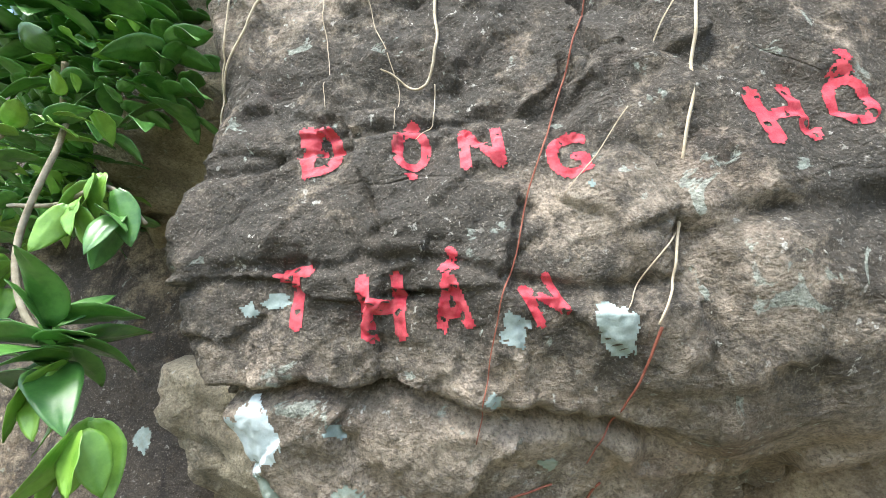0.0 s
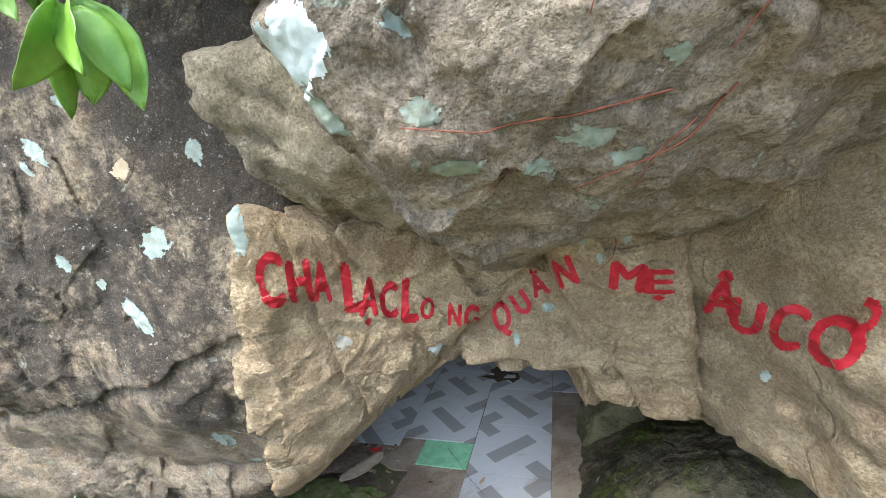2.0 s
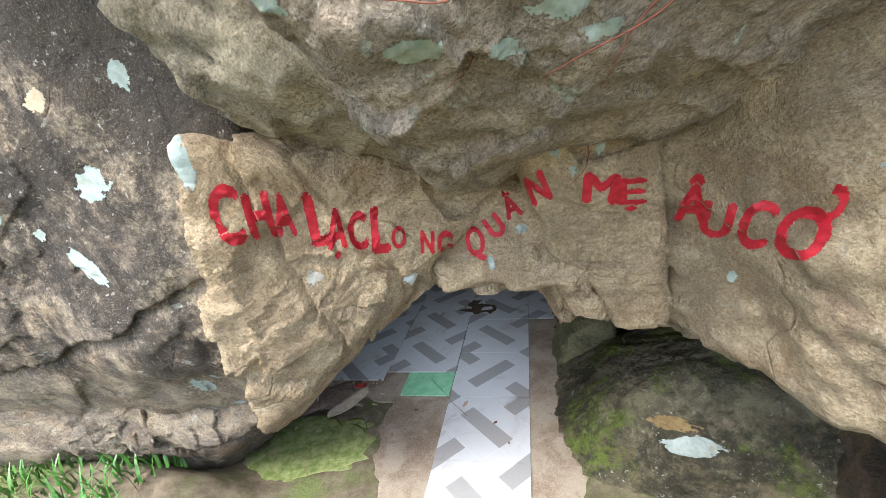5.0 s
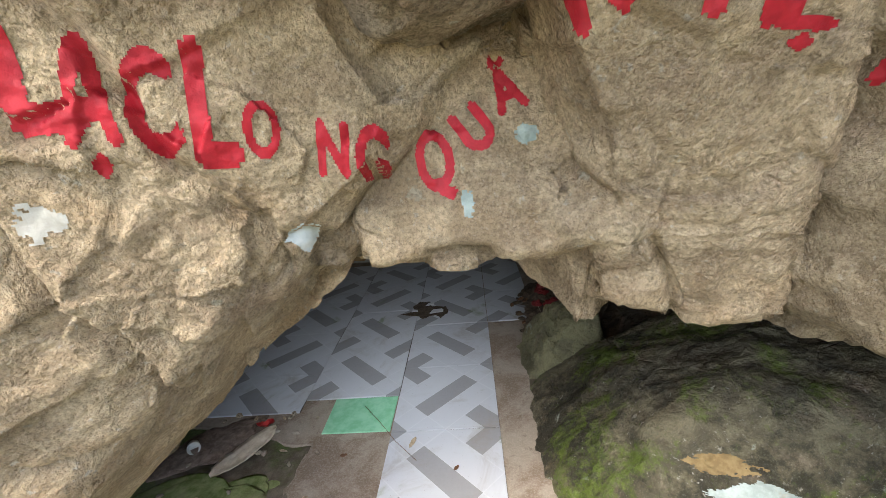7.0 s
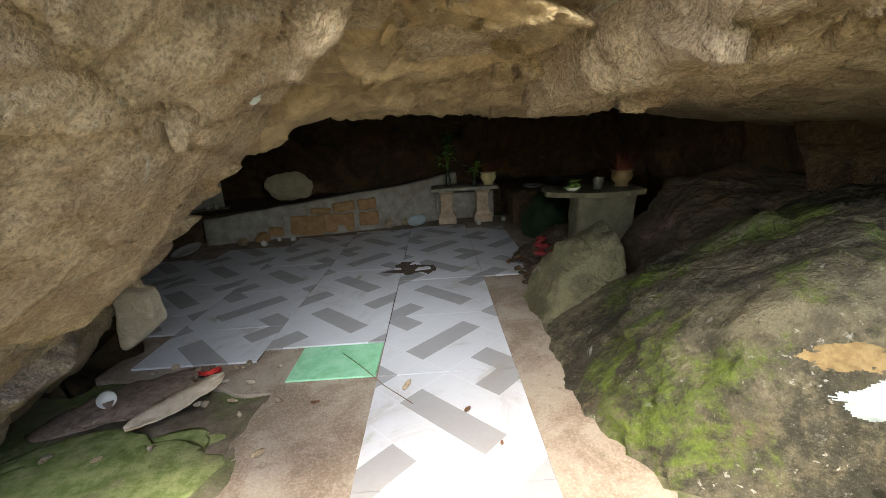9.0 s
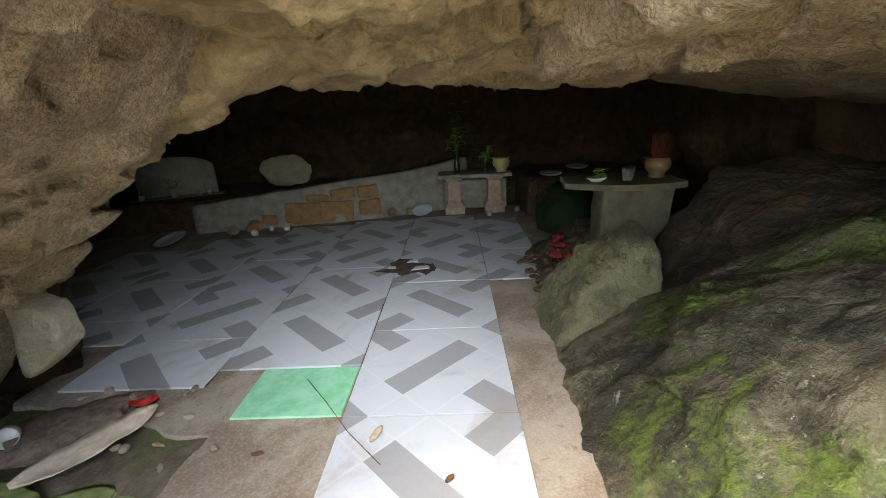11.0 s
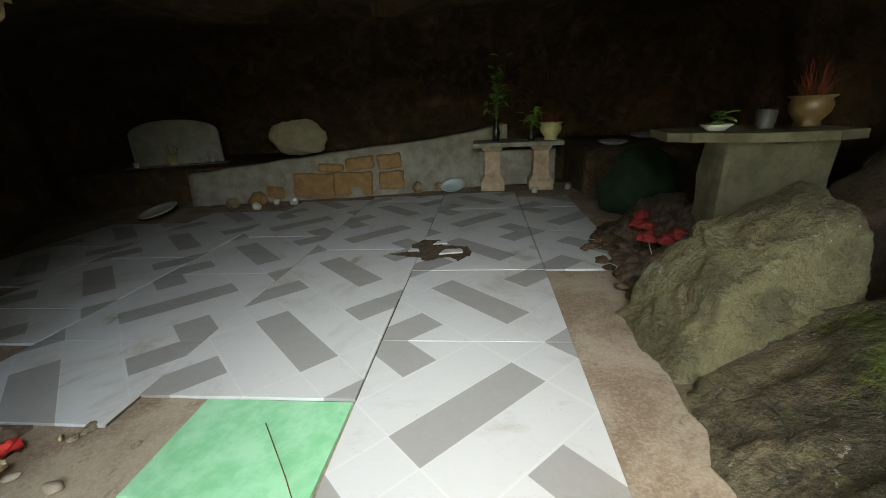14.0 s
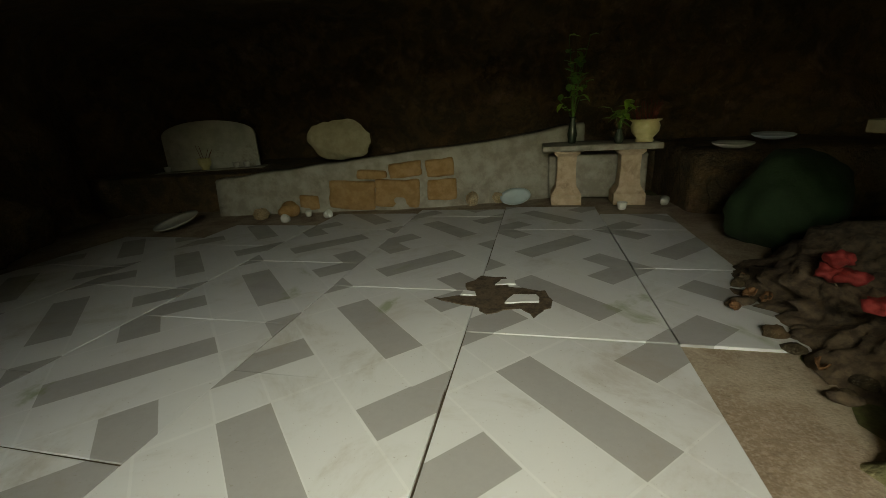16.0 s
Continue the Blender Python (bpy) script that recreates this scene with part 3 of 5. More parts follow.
def lay_tiles():
    gap, shared = 0.003, {}
    columns = [(0.0, -1.6, 7, -1.6, 4.0, 0.0, 0.8), (-0.8, 0.417, 5, 0.417, 3.9, 0.0, 0.8), (-1.6, -0.02, 5, 0.27, 3.75, 0.0, 0.8), (-2.4, 0.3, 4, 0.75, 3.3, 0.0, 0.8),
               (-3.2, 0.6, 4, 1.4, 2.9, 0.0, 0.8), (0.8, 1.6, 3, 1.6, 3.7, 0.0, 0.52)]
    turned = [(0, 1), (0, 4), (-1, 2), (-2, 1), (-2, 3), (-3, 0), (1, 1)]
    for x, y, count, near, far, left, right in columns:
        lo, hi = near + 0.008, min(far, y + TILE * count) - 0.008
        slab("mortar_bed", [(x + 0.008, lo), (x + right - 0.001, lo), (x + right - 0.001, hi), (x + 0.008, hi)], -0.003, 0.005, mortar_mat, "dark dirty mortar in the joints of the tiles", "floor", "structure", 0)
        for k in range(count):
            y0 = y + TILE * k
            lo, hi = max(near - y0, 0.0), min(far - y0, TILE)
            if hi - lo < 0.06:
                continue
            turn = (round(x / 0.8), k - (1 if x == 0 else 0)) in turned
            key = (round(lo, 3), round(hi, 3), right, turn)
            if key not in shared:
                shared[key] = tile_mesh("tile", left + gap, lo + gap, right - gap, hi - gap, turn)
            ob = new("tile", shared[key])
            ob.parent = floor
            ob.matrix_world = pose(x, y0, random.uniform(-0.0015, 0.0015), random.uniform(-0.1, 0.1), random.uniform(-0.1, 0.1), random.uniform(-0.25, 0.25))

# ---- helpers for things ----
from mathutils.bvhtree import BVHTree

TREES = {}


def surface(ob):
    if ob.name not in TREES:
        p, faces = SURFACES[ob.name]
        TREES[ob.name] = BVHTree.FromPolygons([tuple(v) for v in p], [tuple(int(i) for i in f) for f in faces])
    return TREES[ob.name]


def part(name, data, material, parent=None, label=""):
    """Links a bmesh or a mesh as one mesh object, under a thing or a part."""
    me = data
    if isinstance(data, bmesh.types.BMesh):
        me = bpy.data.meshes.new(name)
        bmesh.ops.recalc_face_normals(data, faces=data.faces)
        data.to_mesh(me)
        data.free()
        me.polygons.foreach_set("use_smooth", [True] * len(me.polygons))
    if not me.materials:
        me.materials.append(material)
    ob = new(name, me)
    ob.parent = parent
    return tagged(ob, label)


def thing(name, at, label, category, group="", turn=0.0):
    ob = tagged(new(name), label, category, group)
    ob.matrix_world = pose(*at, 0, 0, turn)
    return ob


def lathe(profile, segments=28, wobble=0.0, seed=0):
    """A turned body from (radius, height) pairs."""
    bm = bmesh.new()
    rings = []
    for k, (r, z) in enumerate(profile):
        ring = []
        for s in range(segments):
            a = 2 * math.pi * s / segments
            q = r * (1 + wobble * noise.noise((2 * math.cos(a), 2 * math.sin(a), z * 9 + seed)))
            ring.append(bm.verts.new((q * math.cos(a), q * math.sin(a), z)))
        rings.append(ring)
    for a, b in zip(rings, rings[1:]):
        for s in range(segments):
            bm.faces.new((a[s], a[(s + 1) % segments], b[(s + 1) % segments], b[s]))
    bm.faces.new(rings[0][::-1])
    bm.faces.new(rings[-1])
    return bm


def tube(points, radii, sides=6):
    """A bent rod through points, with a radius at each."""
    bm = bmesh.new()
    pts = [Vector(p) for p in points]
    rings = []
    for k, p in enumerate(pts):
        d = (pts[min(k + 1, len(pts) - 1)] - pts[max(k - 1, 0)]).normalized()
        a = d.orthogonal().normalized() if not rings else (side - d * side.dot(d)).normalized()
        side = a
        b = d.cross(a)
        r = radii[k] if isinstance(radii, (list, tuple)) else radii
        rings.append([bm.verts.new(p + r * (math.cos(2 * math.pi * s / sides) * a + math.sin(2 * math.pi * s / sides) * b)) for s in range(sides)])
    for a, b in zip(rings, rings[1:]):
        for s in range(sides):
            bm.faces.new((a[s], a[(s + 1) % sides], b[(s + 1) % sides], b[s]))
    bm.faces.new(rings[0][::-1])
    bm.faces.new(rings[-1])
    return bm


def spline(points, steps=8):
    """A smooth line through points."""
    p = [Vector(q) for q in points]
    p = [2 * p[0] - p[1], *p, 2 * p[-1] - p[-2]]
    out = []
    for a, b, c, d in zip(p, p[1:], p[2:], p[3:]):
        for k in range(steps):
            t = k / steps
            out.append(0.5 * (2 * b + (c - a) * t + (2 * a - 5 * b + 4 * c - d) * t * t + (3 * b - a - 3 * c + d) * t ** 3))
    return out + [p[-2]]


def box(size, bevel=0.01, rough=0.0, seed=0, cuts=0):
    """A block on its base, with worn edges."""
    bm = bmesh.new()
    bmesh.ops.create_cube(bm, size=1.0)
    for v in bm.verts:
        v.co = Vector((v.co.x * size[0], v.co.y * size[1], (v.co.z + 0.5) * size[2]))
    bmesh.ops.bevel(bm, geom=bm.edges[:], offset=bevel, segments=2, affect="EDGES", profile=0.6)
    if cuts:
        bmesh.ops.subdivide_edges(bm, edges=bm.edges[:], cuts=cuts, use_grid_fill=True)
    if rough:
        for v in bm.verts:
            v.co += rough * Vector(noise.noise_vector((v.co + Vector((seed, seed, 0))) * 9))
    return bm


def stone_bmesh(size, seed, level=3, rough=0.25):
    bm = bmesh.new()
    bmesh.ops.create_icosphere(bm, subdivisions=level, radius=1.0)
    for v in bm.verts:
        q = v.co.copy()
        v.co *= 1 + rough * noise.noise(q * 1.3 + Vector((seed, 0, 0))) + 0.4 * rough * noise.noise(q * 3.7 + Vector((0, seed, 0)))
        v.co = Vector((v.co.x * size[0] / 2, v.co.y * size[1] / 2, v.co.z * size[2] / 2))
    return bm


# ---- paint and lichen on the rocks ----
def largest(bm):
    """Keeps the largest connected piece."""
    left, best = set(bm.faces), []
    while left:
        piece, queue = [], [left.pop()]
        while queue:
            f = queue.pop()
            piece.append(f)
            for e in f.edges:
                for g in e.link_faces:
                    if g in left:
                        left.remove(g)
                        queue.append(g)
        best = max(best, piece, key=len)
    keep = set(best)
    bmesh.ops.delete(bm, geom=[f for f in bm.faces if f not in keep], context="FACES")


def daub(name, rock_ob, centre, out, width, height, material, inside, label="", step=0.004, lift=0.003, turn=0.0, whole=False):
    """A thin coat on a rock round a point, seen along -out: inside(u, v) says where it lies, u and v in metres."""
    tree, n = surface(rock_ob), Vector(out).normalized()
    right = Vector((-n.y, n.x, 0)).normalized()
    up = n.cross(right)
    c, s = math.cos(radians(turn)), math.sin(radians(turn))
    right, up = c * right + s * up, c * up - s * right
    bm, grid = bmesh.new(), {}
    cols, rows = int(width / step) + 1, int(height / step) + 1

    def vertex(i, j):
        if (i, j) not in grid:
            at = Vector(centre) + right * ((i / cols - 0.5) * width) + up * ((j / rows - 0.5) * height) + n * 0.4
            hit = tree.ray_cast(at, -n, 0.9)[0]
            grid[i, j] = bm.verts.new(hit + n * lift) if hit else None
        return grid[i, j]

    for i in range(cols):
        for j in range(rows):
            if inside(((i + 0.5) / cols - 0.5) * width, ((j + 0.5) / rows - 0.5) * height):
                vs = [vertex(i, j), vertex(i + 1, j), vertex(i + 1, j + 1), vertex(i, j + 1)]
                if all(vs) and max(abs((a.co - b.co).length) for a, b in zip(vs, vs[1:])) < 24 * step:
                    bm.faces.new(vs)
    if whole:
        largest(bm)
    bmesh.ops.delete(bm, geom=[v for v in bm.verts if not v.link_faces], context="VERTS")
    return part(name, bm, material, rock_ob, label)


GLYPHS = {}


def glyph(char):
    """The letter as a flat mesh's search tree and its cap height and middle."""
    if char not in GLYPHS:
        data = bpy.data.curves.new("letter", "FONT")
        data.body, data.size = char, 1.0
        ob = bpy.data.objects.new("letter", data)
        scene.collection.objects.link(ob)
        bpy.context.view_layer.update()
        me = bpy.data.meshes.new_from_object(ob.evaluated_get(bpy.context.evaluated_depsgraph_get()))
        verts = [v.co.copy() for v in me.vertices]
        GLYPHS[char] = (BVHTree.FromPolygons(verts, [tuple(p.vertices) for p in me.polygons]), [min(v.x for v in verts), max(v.x for v in verts)])
        bpy.data.objects.remove(ob)
        bpy.data.curves.remove(data)
        bpy.data.meshes.remove(me)
    return GLYPHS[char]


CAP = 0.72


def letter(rock_ob, char, x, y, z, height, turn, out, material, worn=0.0, narrow=0.66, width=None):
    tree, (lo, hi) = glyph("O" if char == "Ơ" else char)
    size, mid, seed = height / CAP, (lo + hi) / 2, x * 31.7
    narrow = width / ((hi - lo) * size) if width else narrow

    def inside(u, v):
        du = 0.022 * noise.noise((u * 14, v * 14, seed)) + 0.008 * noise.noise((u * 60, v * 60, seed))
        dv = 0.022 * noise.noise((u * 14, v * 14, seed + 7)) + 0.008 * noise.noise((u * 60, v * 60, seed + 7))
        if worn and noise.noise((u * 45, v * 45, seed + 3)) > 0.62 - 0.5 * worn:
            return False
        a, b = u / (size * narrow) + mid + du, v / size + CAP / 2 + dv
        if char == "Ơ" and 0.3 < math.hypot(a - mid - 0.24, b - 0.76) / 0.4 < 0.62 and a > mid + 0.2 and b < 0.98:
            return True
        return any(tree.ray_cast(Vector((a + p, b + q, 1.0)), Vector((0, 0, -1)))[0] for p, q in ((0, 0), (0.05, 0), (-0.05, 0), (0, 0.035), (0, -0.035)))

    daub("painted_letter", rock_ob, (x, y, z), out, (hi - lo + (0.5 if char == "Ơ" else 0.15)) * size * narrow, 1.75 * size, material, inside, "red painted letter " + char, 0.0038, 0.0025, turn, char in "CHALONQUM" and not worn)


LEFT_OUT, MID_OUT, SLAB_OUT, RIGHT_OUT, TOP_OUT = (0.48, -0.86, 0.2), (0.11, -0.95, 0.29), (-0.17, -0.96, 0.24), (-0.37, -0.88, 0.3), (0, -1, 0.05)
FATHER = [("C", -0.282, -1.963, 2.444, 0.1, 0.237, 0), ("H", -0.179, -1.906, 2.419, 0.088, 0.19, 4), ("A", -0.113, -1.836, 2.396, 0.074, 0.183, 2), ("L", -0.014, -1.716, 2.339, 0.092, 0.233, 4),
          ("Ạ", 0.054, -1.709, 2.279, 0.08, 0.178, -2), ("C", 0.13, -1.65, 2.251, 0.076, 0.174, 0), ("L", 0.227, -1.606, 2.239, 0.072, 0.22, -2), ("O", 0.301, -1.578, 2.184, 0.062, 0.108, 0)]
DRAGON = [(lintel_left, "N", 0.417, -1.497, 2.123, 0.062, 0.117, -4), (lintel_left, "G", 0.496, -1.454, 2.092, 0.064, 0.136, -2), (lintel_mid, "Q", 0.633, -1.34, 2.062, 0.088, 0.153, 10),
          (lintel_mid, "U", 0.739, -1.328, 2.136, 0.076, 0.12, 34), (lintel_mid, "Â", 0.83, -1.288, 2.22, 0.08, 0.12, 24)]
MOTHER = [("N", 0.961, -1.625, 2.369, 0.086, 0.125, 24), ("M", 1.218, -1.64, 2.345, 0.12, 0.119, -2), ("Ẹ", 1.343, -1.611, 2.31, 0.096, 0.095, 6)]
FAIRY = [("Â", 1.567, -1.629, 2.248, 0.115, 0.142, -4), ("U", 1.645, -1.658, 2.18, 0.095, 0.13, -4), ("C", 1.704, -1.828, 2.203, 0.084, 0.16, -6), ("Ơ", 1.788, -1.922, 2.195, 0.101, 0.166, -4)]
for char, x, y, z, w, h, turn in FATHER:
    letter(lintel_left, char, x, y, z, h, turn - 5, LEFT_OUT, red_paint, 0.0, width=w)
for rock_ob, char, x, y, z, w, h, turn in DRAGON:
    letter(rock_ob, char, x, y, z, h, turn - 5, MID_OUT, red_paint, 0.0, width=w)
for char, x, y, z, w, h, turn in MOTHER:
    letter(lintel_right, char, x, y, z, h, turn - 5, SLAB_OUT, red_paint, 0.0, width=w)
for char, x, y, z, w, h, turn in FAIRY:
    letter(right_boulder, char, x, y, z, h, turn - 5, RIGHT_OUT, red_paint, 0.0, width=w)
for rock_ob, char, x, z, h, turn in [(overhang, "Đ", 0.619, 3.845, 0.16, 6), (overhang, "Ộ", 0.895, 3.798, 0.12, 0), (overhang, "N", 1.08, 3.789, 0.145, 4), (overhang, "G", 1.293, 3.723, 0.13, 0),
                                     (overhang, "T", 0.579, 3.426, 0.155, 2), (overhang, "H", 0.812, 3.383, 0.15, 2), (overhang, "Ầ", 0.985, 3.375, 0.12, 2), (overhang, "N", 1.19, 3.369, 0.1, 24),
                                     (capstone, "H", 1.79, 3.775, 0.17, 8), (capstone, "Ồ", 1.957, 3.793, 0.13, 0)]:
    letter(rock_ob, char, x, -2.75, z, h, turn, TOP_OUT, pink_paint, 0.42, 0.8)


def lichen(rock_ob, x, y, z, out, width, height, seed, material=lichen_mat, turn=0.0, name="lichen_patch"):
    def inside(u, v):
        a, b = 2 * u / width, 2 * v / height
        r = math.hypot(a, b)
        edge = 0.66 + 0.34 * noise.noise((a * 1.4, b * 1.4, seed)) + 0.22 * noise.noise((a * 4, b * 4, seed + 5)) + 0.12 * noise.noise((a * 12, b * 12, seed + 8))
        return r < edge and noise.noise((u * 60, v * 60, seed)) > -1.1 + 0.75 * r * r

    daub(name, rock_ob, (x, y, z), out, width * 1.25, height * 1.25, material, inside, "", 0.0045, 0.0018, turn, True)


FRONT = (0, -1, 0)
for k, (x, y, z, w, h, turn) in enumerate([(-0.62, -2.03, 3.03, 0.12, 0.17, 0), (-0.93, -1.95, 2.62, 0.26, 0.2, 10), (-1.17, -1.9, 2.24, 0.34, 0.15, -48), (-1.07, -1.64, 1.37, 0.12, 0.24, 0), (-1.2, -2.05, 3.3, 0.11, 0.09, 0),
                                           (-1.44, -2.0, 3.1, 0.28, 0.12, -38), (-1.52, -2.0, 3.02, 0.18, 0.05, -50), (-1.5, -1.95, 2.55, 0.14, 0.1, -50), (-1.35, -1.9, 2.42, 0.08, 0.09, 0), (-0.92, -1.62, 1.45, 0.05, 0.1, 0),
                                           (-1.05, -1.7, 1.08, 0.2, 0.06, 12), (-1.3, -1.72, 1.02, 0.16, 0.05, 8), (-2.5, -1.9, 1.85, 0.1, 0.09, 0)]):
    lichen(pillar, x, y, z, FRONT, w, h, 3 + k, turn=turn)
lichen(pillar, -1.0, -2.0, 2.98, FRONT, 0.14, 0.13, 19, plain("tan_crust", (0.36, 0.29, 0.2), (0.46, 0.38, 0.28), 30.0, 0.9, 0.4), name="scaled_patch")
lichen(lintel_left, -0.36, -2.04, 2.69, LEFT_OUT, 0.11, 0.34, 31)
lichen(lintel_left, -0.12, -1.7, 2.05, LEFT_OUT, 0.12, 0.1, 35, plain("grey_bloom", (0.36, 0.34, 0.3), (0.45, 0.43, 0.39), 30.0, 0.95, 0.3))
lichen(lintel_left, 0.34, -1.55, 1.93, LEFT_OUT, 0.14, 0.11, 32, white_mark, name="white_daub")
lichen(lintel_left, 0.42, -1.5, 1.86, LEFT_OUT, 0.05, 0.07, 33, white_mark, name="white_daub")
for x, y, z in ((-0.042, -0.972, 1.44), (-0.148, -0.787, 1.373)):
    lichen(lintel_left, x, y, z, (0.66, -0.2, -0.7), 0.055, 0.05, x * 9, white_mark, name="white_daub")
lichen(lintel_mid, 0.712, -1.366, 1.938, MID_OUT, 0.05, 0.12, 41)
lichen(lintel_mid, 0.876, -1.326, 2.098, MID_OUT, 0.09, 0.09, 42)
for k, (x, z) in enumerate([(1.05, 2.5), (1.12, 2.42), (1.3, 2.62), (1.22, 2.5)]):
    lichen(lintel_right, x, -1.62, z, SLAB_OUT, 0.05, 0.06, 50 + k)
lichen(overhang, 0.45, -2.72, 3.1, TOP_OUT, 0.22, 0.3, 61, plain("white_lichen_crust", (0.46, 0.52, 0.53), (0.62, 0.67, 0.68), 22.0, 0.95, 0.4))
for k, (x, z, w, h) in enumerate([(0.669, 3.1, 0.05, 0.05), (1.061, 3.157, 0.055, 0.055), (1.336, 3.29, 0.12, 0.17), (1.12, 3.3, 0.09, 0.1), (0.52, 3.42, 0.1, 0.06), (0.45, 3.4, 0.06, 0.05), (1.33, 3.62, 0.02, 0.03),
                                  (1.6, 3.28, 0.12, 0.1)]):
    lichen(overhang, x, -2.72, z, TOP_OUT, w, h, 70 + k)
dull_lichen = plain("dull_lichen", (0.2, 0.24, 0.2), (0.3, 0.33, 0.28), 30.0, 0.95, 0.5, 0.1, stain=(0.17, 0.15, 0.12))
for k, (x, y, z, w, h) in enumerate([(0.69, -2.64, 2.946, 0.13, 0.07), (0.735, -2.55, 2.83, 0.17, 0.12), (1.014, -2.52, 2.873, 0.16, 0.08), (1.169, -2.56, 3.0, 0.07, 0.06), (0.9, -2.45, 2.84, 0.1, 0.06), (1.1, -2.46, 2.82, 0.12, 0.05)]):
    lichen(overhang, x, y, z, (0.1, -0.75, -0.66), w, h, 80 + k, dull_lichen)
lichen(overhang, 0.47, -2.66, 2.97, (-0.2, -0.9, -0.4), 0.07, 0.24, 88, dull_lichen, turn=32)
lichen(right_boulder, 1.85, -2.2, 2.45, (-0.35, -0.94, 0), 0.12, 0.14, 91)
lichen(right_boulder, 1.66, -1.8, 1.98, RIGHT_OUT, 0.05, 0.07, 92)
lichen(moss_rock, 1.9, -0.9, 0.36, (-0.25, -0.9, 0.35), 0.55, 0.2, 93, plain("pale_crust", (0.25, 0.29, 0.27), (0.34, 0.38, 0.36), 20.0, 0.95, 0.4, stain=(0.3, 0.27, 0.2)), name="white_daub")
lichen(moss_rock, 1.78, -0.86, 0.5, (-0.25, -0.9, 0.35), 0.42, 0.14, 94, plain("orange_crust", (0.17, 0.115, 0.05), (0.24, 0.17, 0.08), 26.0, 0.95, 0.4), name="orange_patch")


# ---- hanging roots on the overhang ----
def root(name, rock_ob, points, thick, material, label):
    tree, path = surface(rock_ob), []
    for k, p in enumerate(spline([(x, -3.4, z) for x, z in points], 10)):
        p.x += 0.012 * noise.noise((p.z * 9, points[0][0] * 7, 0))
        hit = tree.ray_cast(p, Vector((0, 1, 0)), 2.0)[0]
        y = hit.y - thick - 0.004 if hit else (path[-1].y if path else -2.8)
        path.append(Vector((p.x, y - 0.006 * abs(noise.noise((p.x * 5, p.z * 8, 3))), p.z)))
    calm = [(a + b * 2 + c) / 4 for a, b, c in zip([path[0]] + path, path, path[1:] + [path[-1]])]
    count = len(calm)
    ob = part(name, tube([v + Vector((0, -0.003, 0)) for v in calm], [thick * (1 - 0.55 * k / count) for k in range(count)], 5), material)
    return tagged(ob, label, "root", "roots on the overhang")


PALE, RUDDY = "thin pale root hanging over the grey boulder", "thin reddish vine hanging over the grey boulder"
root("root", overhang, [(1.74, 4.5), (1.67, 4.13), (1.62, 3.92), (1.55, 3.68), (1.51, 3.53), (1.47, 3.4), (1.42, 3.29)], 0.0055, root_mat, PALE)
root("vine", overhang, [(1.42, 3.29), (1.39, 3.22), (1.32, 3.09), (1.26, 3.0)], 0.0035, red_root_mat, RUDDY)
root("vine", overhang, [(1.45, 4.4), (1.4, 4.2), (1.32, 3.98), (1.24, 3.77), (1.18, 3.62), (1.15, 3.49), (1.09, 3.33), (1.05, 3.19), (1.01, 3.06)], 0.003, red_root_mat, RUDDY)
root("root", overhang, [(0.96, 4.6), (0.97, 4.31), (0.97, 4.15), (0.92, 4.03), (0.84, 4.09), (0.8, 4.11)], 0.006, root_mat, PALE)
root("root", overhang, [(0.38, 4.6), (0.34, 4.47), (0.24, 4.27), (0.15, 4.09), (0.12, 4.0)], 0.0055, root_mat, PALE)
root("root", overhang, [(0.24, 4.6), (0.23, 4.35), (0.21, 4.21), (0.19, 3.98), (0.13, 3.8)], 0.004, root_mat, PALE)
root("root", overhang, [(0.58, 4.6), (0.59, 4.41), (0.62, 4.17), (0.63, 3.98)], 0.0022, root_mat, PALE)
root("root", overhang, [(0.7, 4.6), (0.76, 4.36), (0.84, 4.08), (0.85, 3.86)], 0.0022, root_mat, PALE)
root("root", overhang, [(1.68, 4.3), (1.62, 4.14), (1.5, 3.94), (1.43, 3.81), (1.27, 3.6)], 0.0025, root_mat, PALE)
root("root", overhang, [(0.96, 4.05), (0.95, 3.9), (0.9, 3.83)], 0.002, root_mat, PALE)
root("root", overhang, [(1.6, 3.62), (1.5, 3.5), (1.4, 3.4), (1.36, 3.33)], 0.0025, root_mat, PALE)

root("vine", overhang, [(1.18, 2.95), (1.02, 2.92), (0.86, 2.91), (0.79, 2.9), (0.64, 2.92)], 0.0028, red_root_mat, RUDDY)
root("vine", overhang, [(1.3, 2.95), (1.21, 2.85), (1.06, 2.79), (0.98, 2.76)], 0.003, red_root_mat, RUDDY)
root("vine", overhang, [(1.24, 2.9), (1.16, 2.83), (1.12, 2.72)], 0.0025, red_root_mat, RUDDY)
root("vine", overhang, [(0.83, 2.82), (0.8, 2.79), (0.76, 2.757)], 0.002, red_root_mat, RUDDY)
root("vine", lintel_right, [(1.12, 2.62), (1.17, 2.51), (1.15, 2.44), (1.09, 2.37)], 0.003, red_root_mat, "thin dark root creeping down the tan slab")

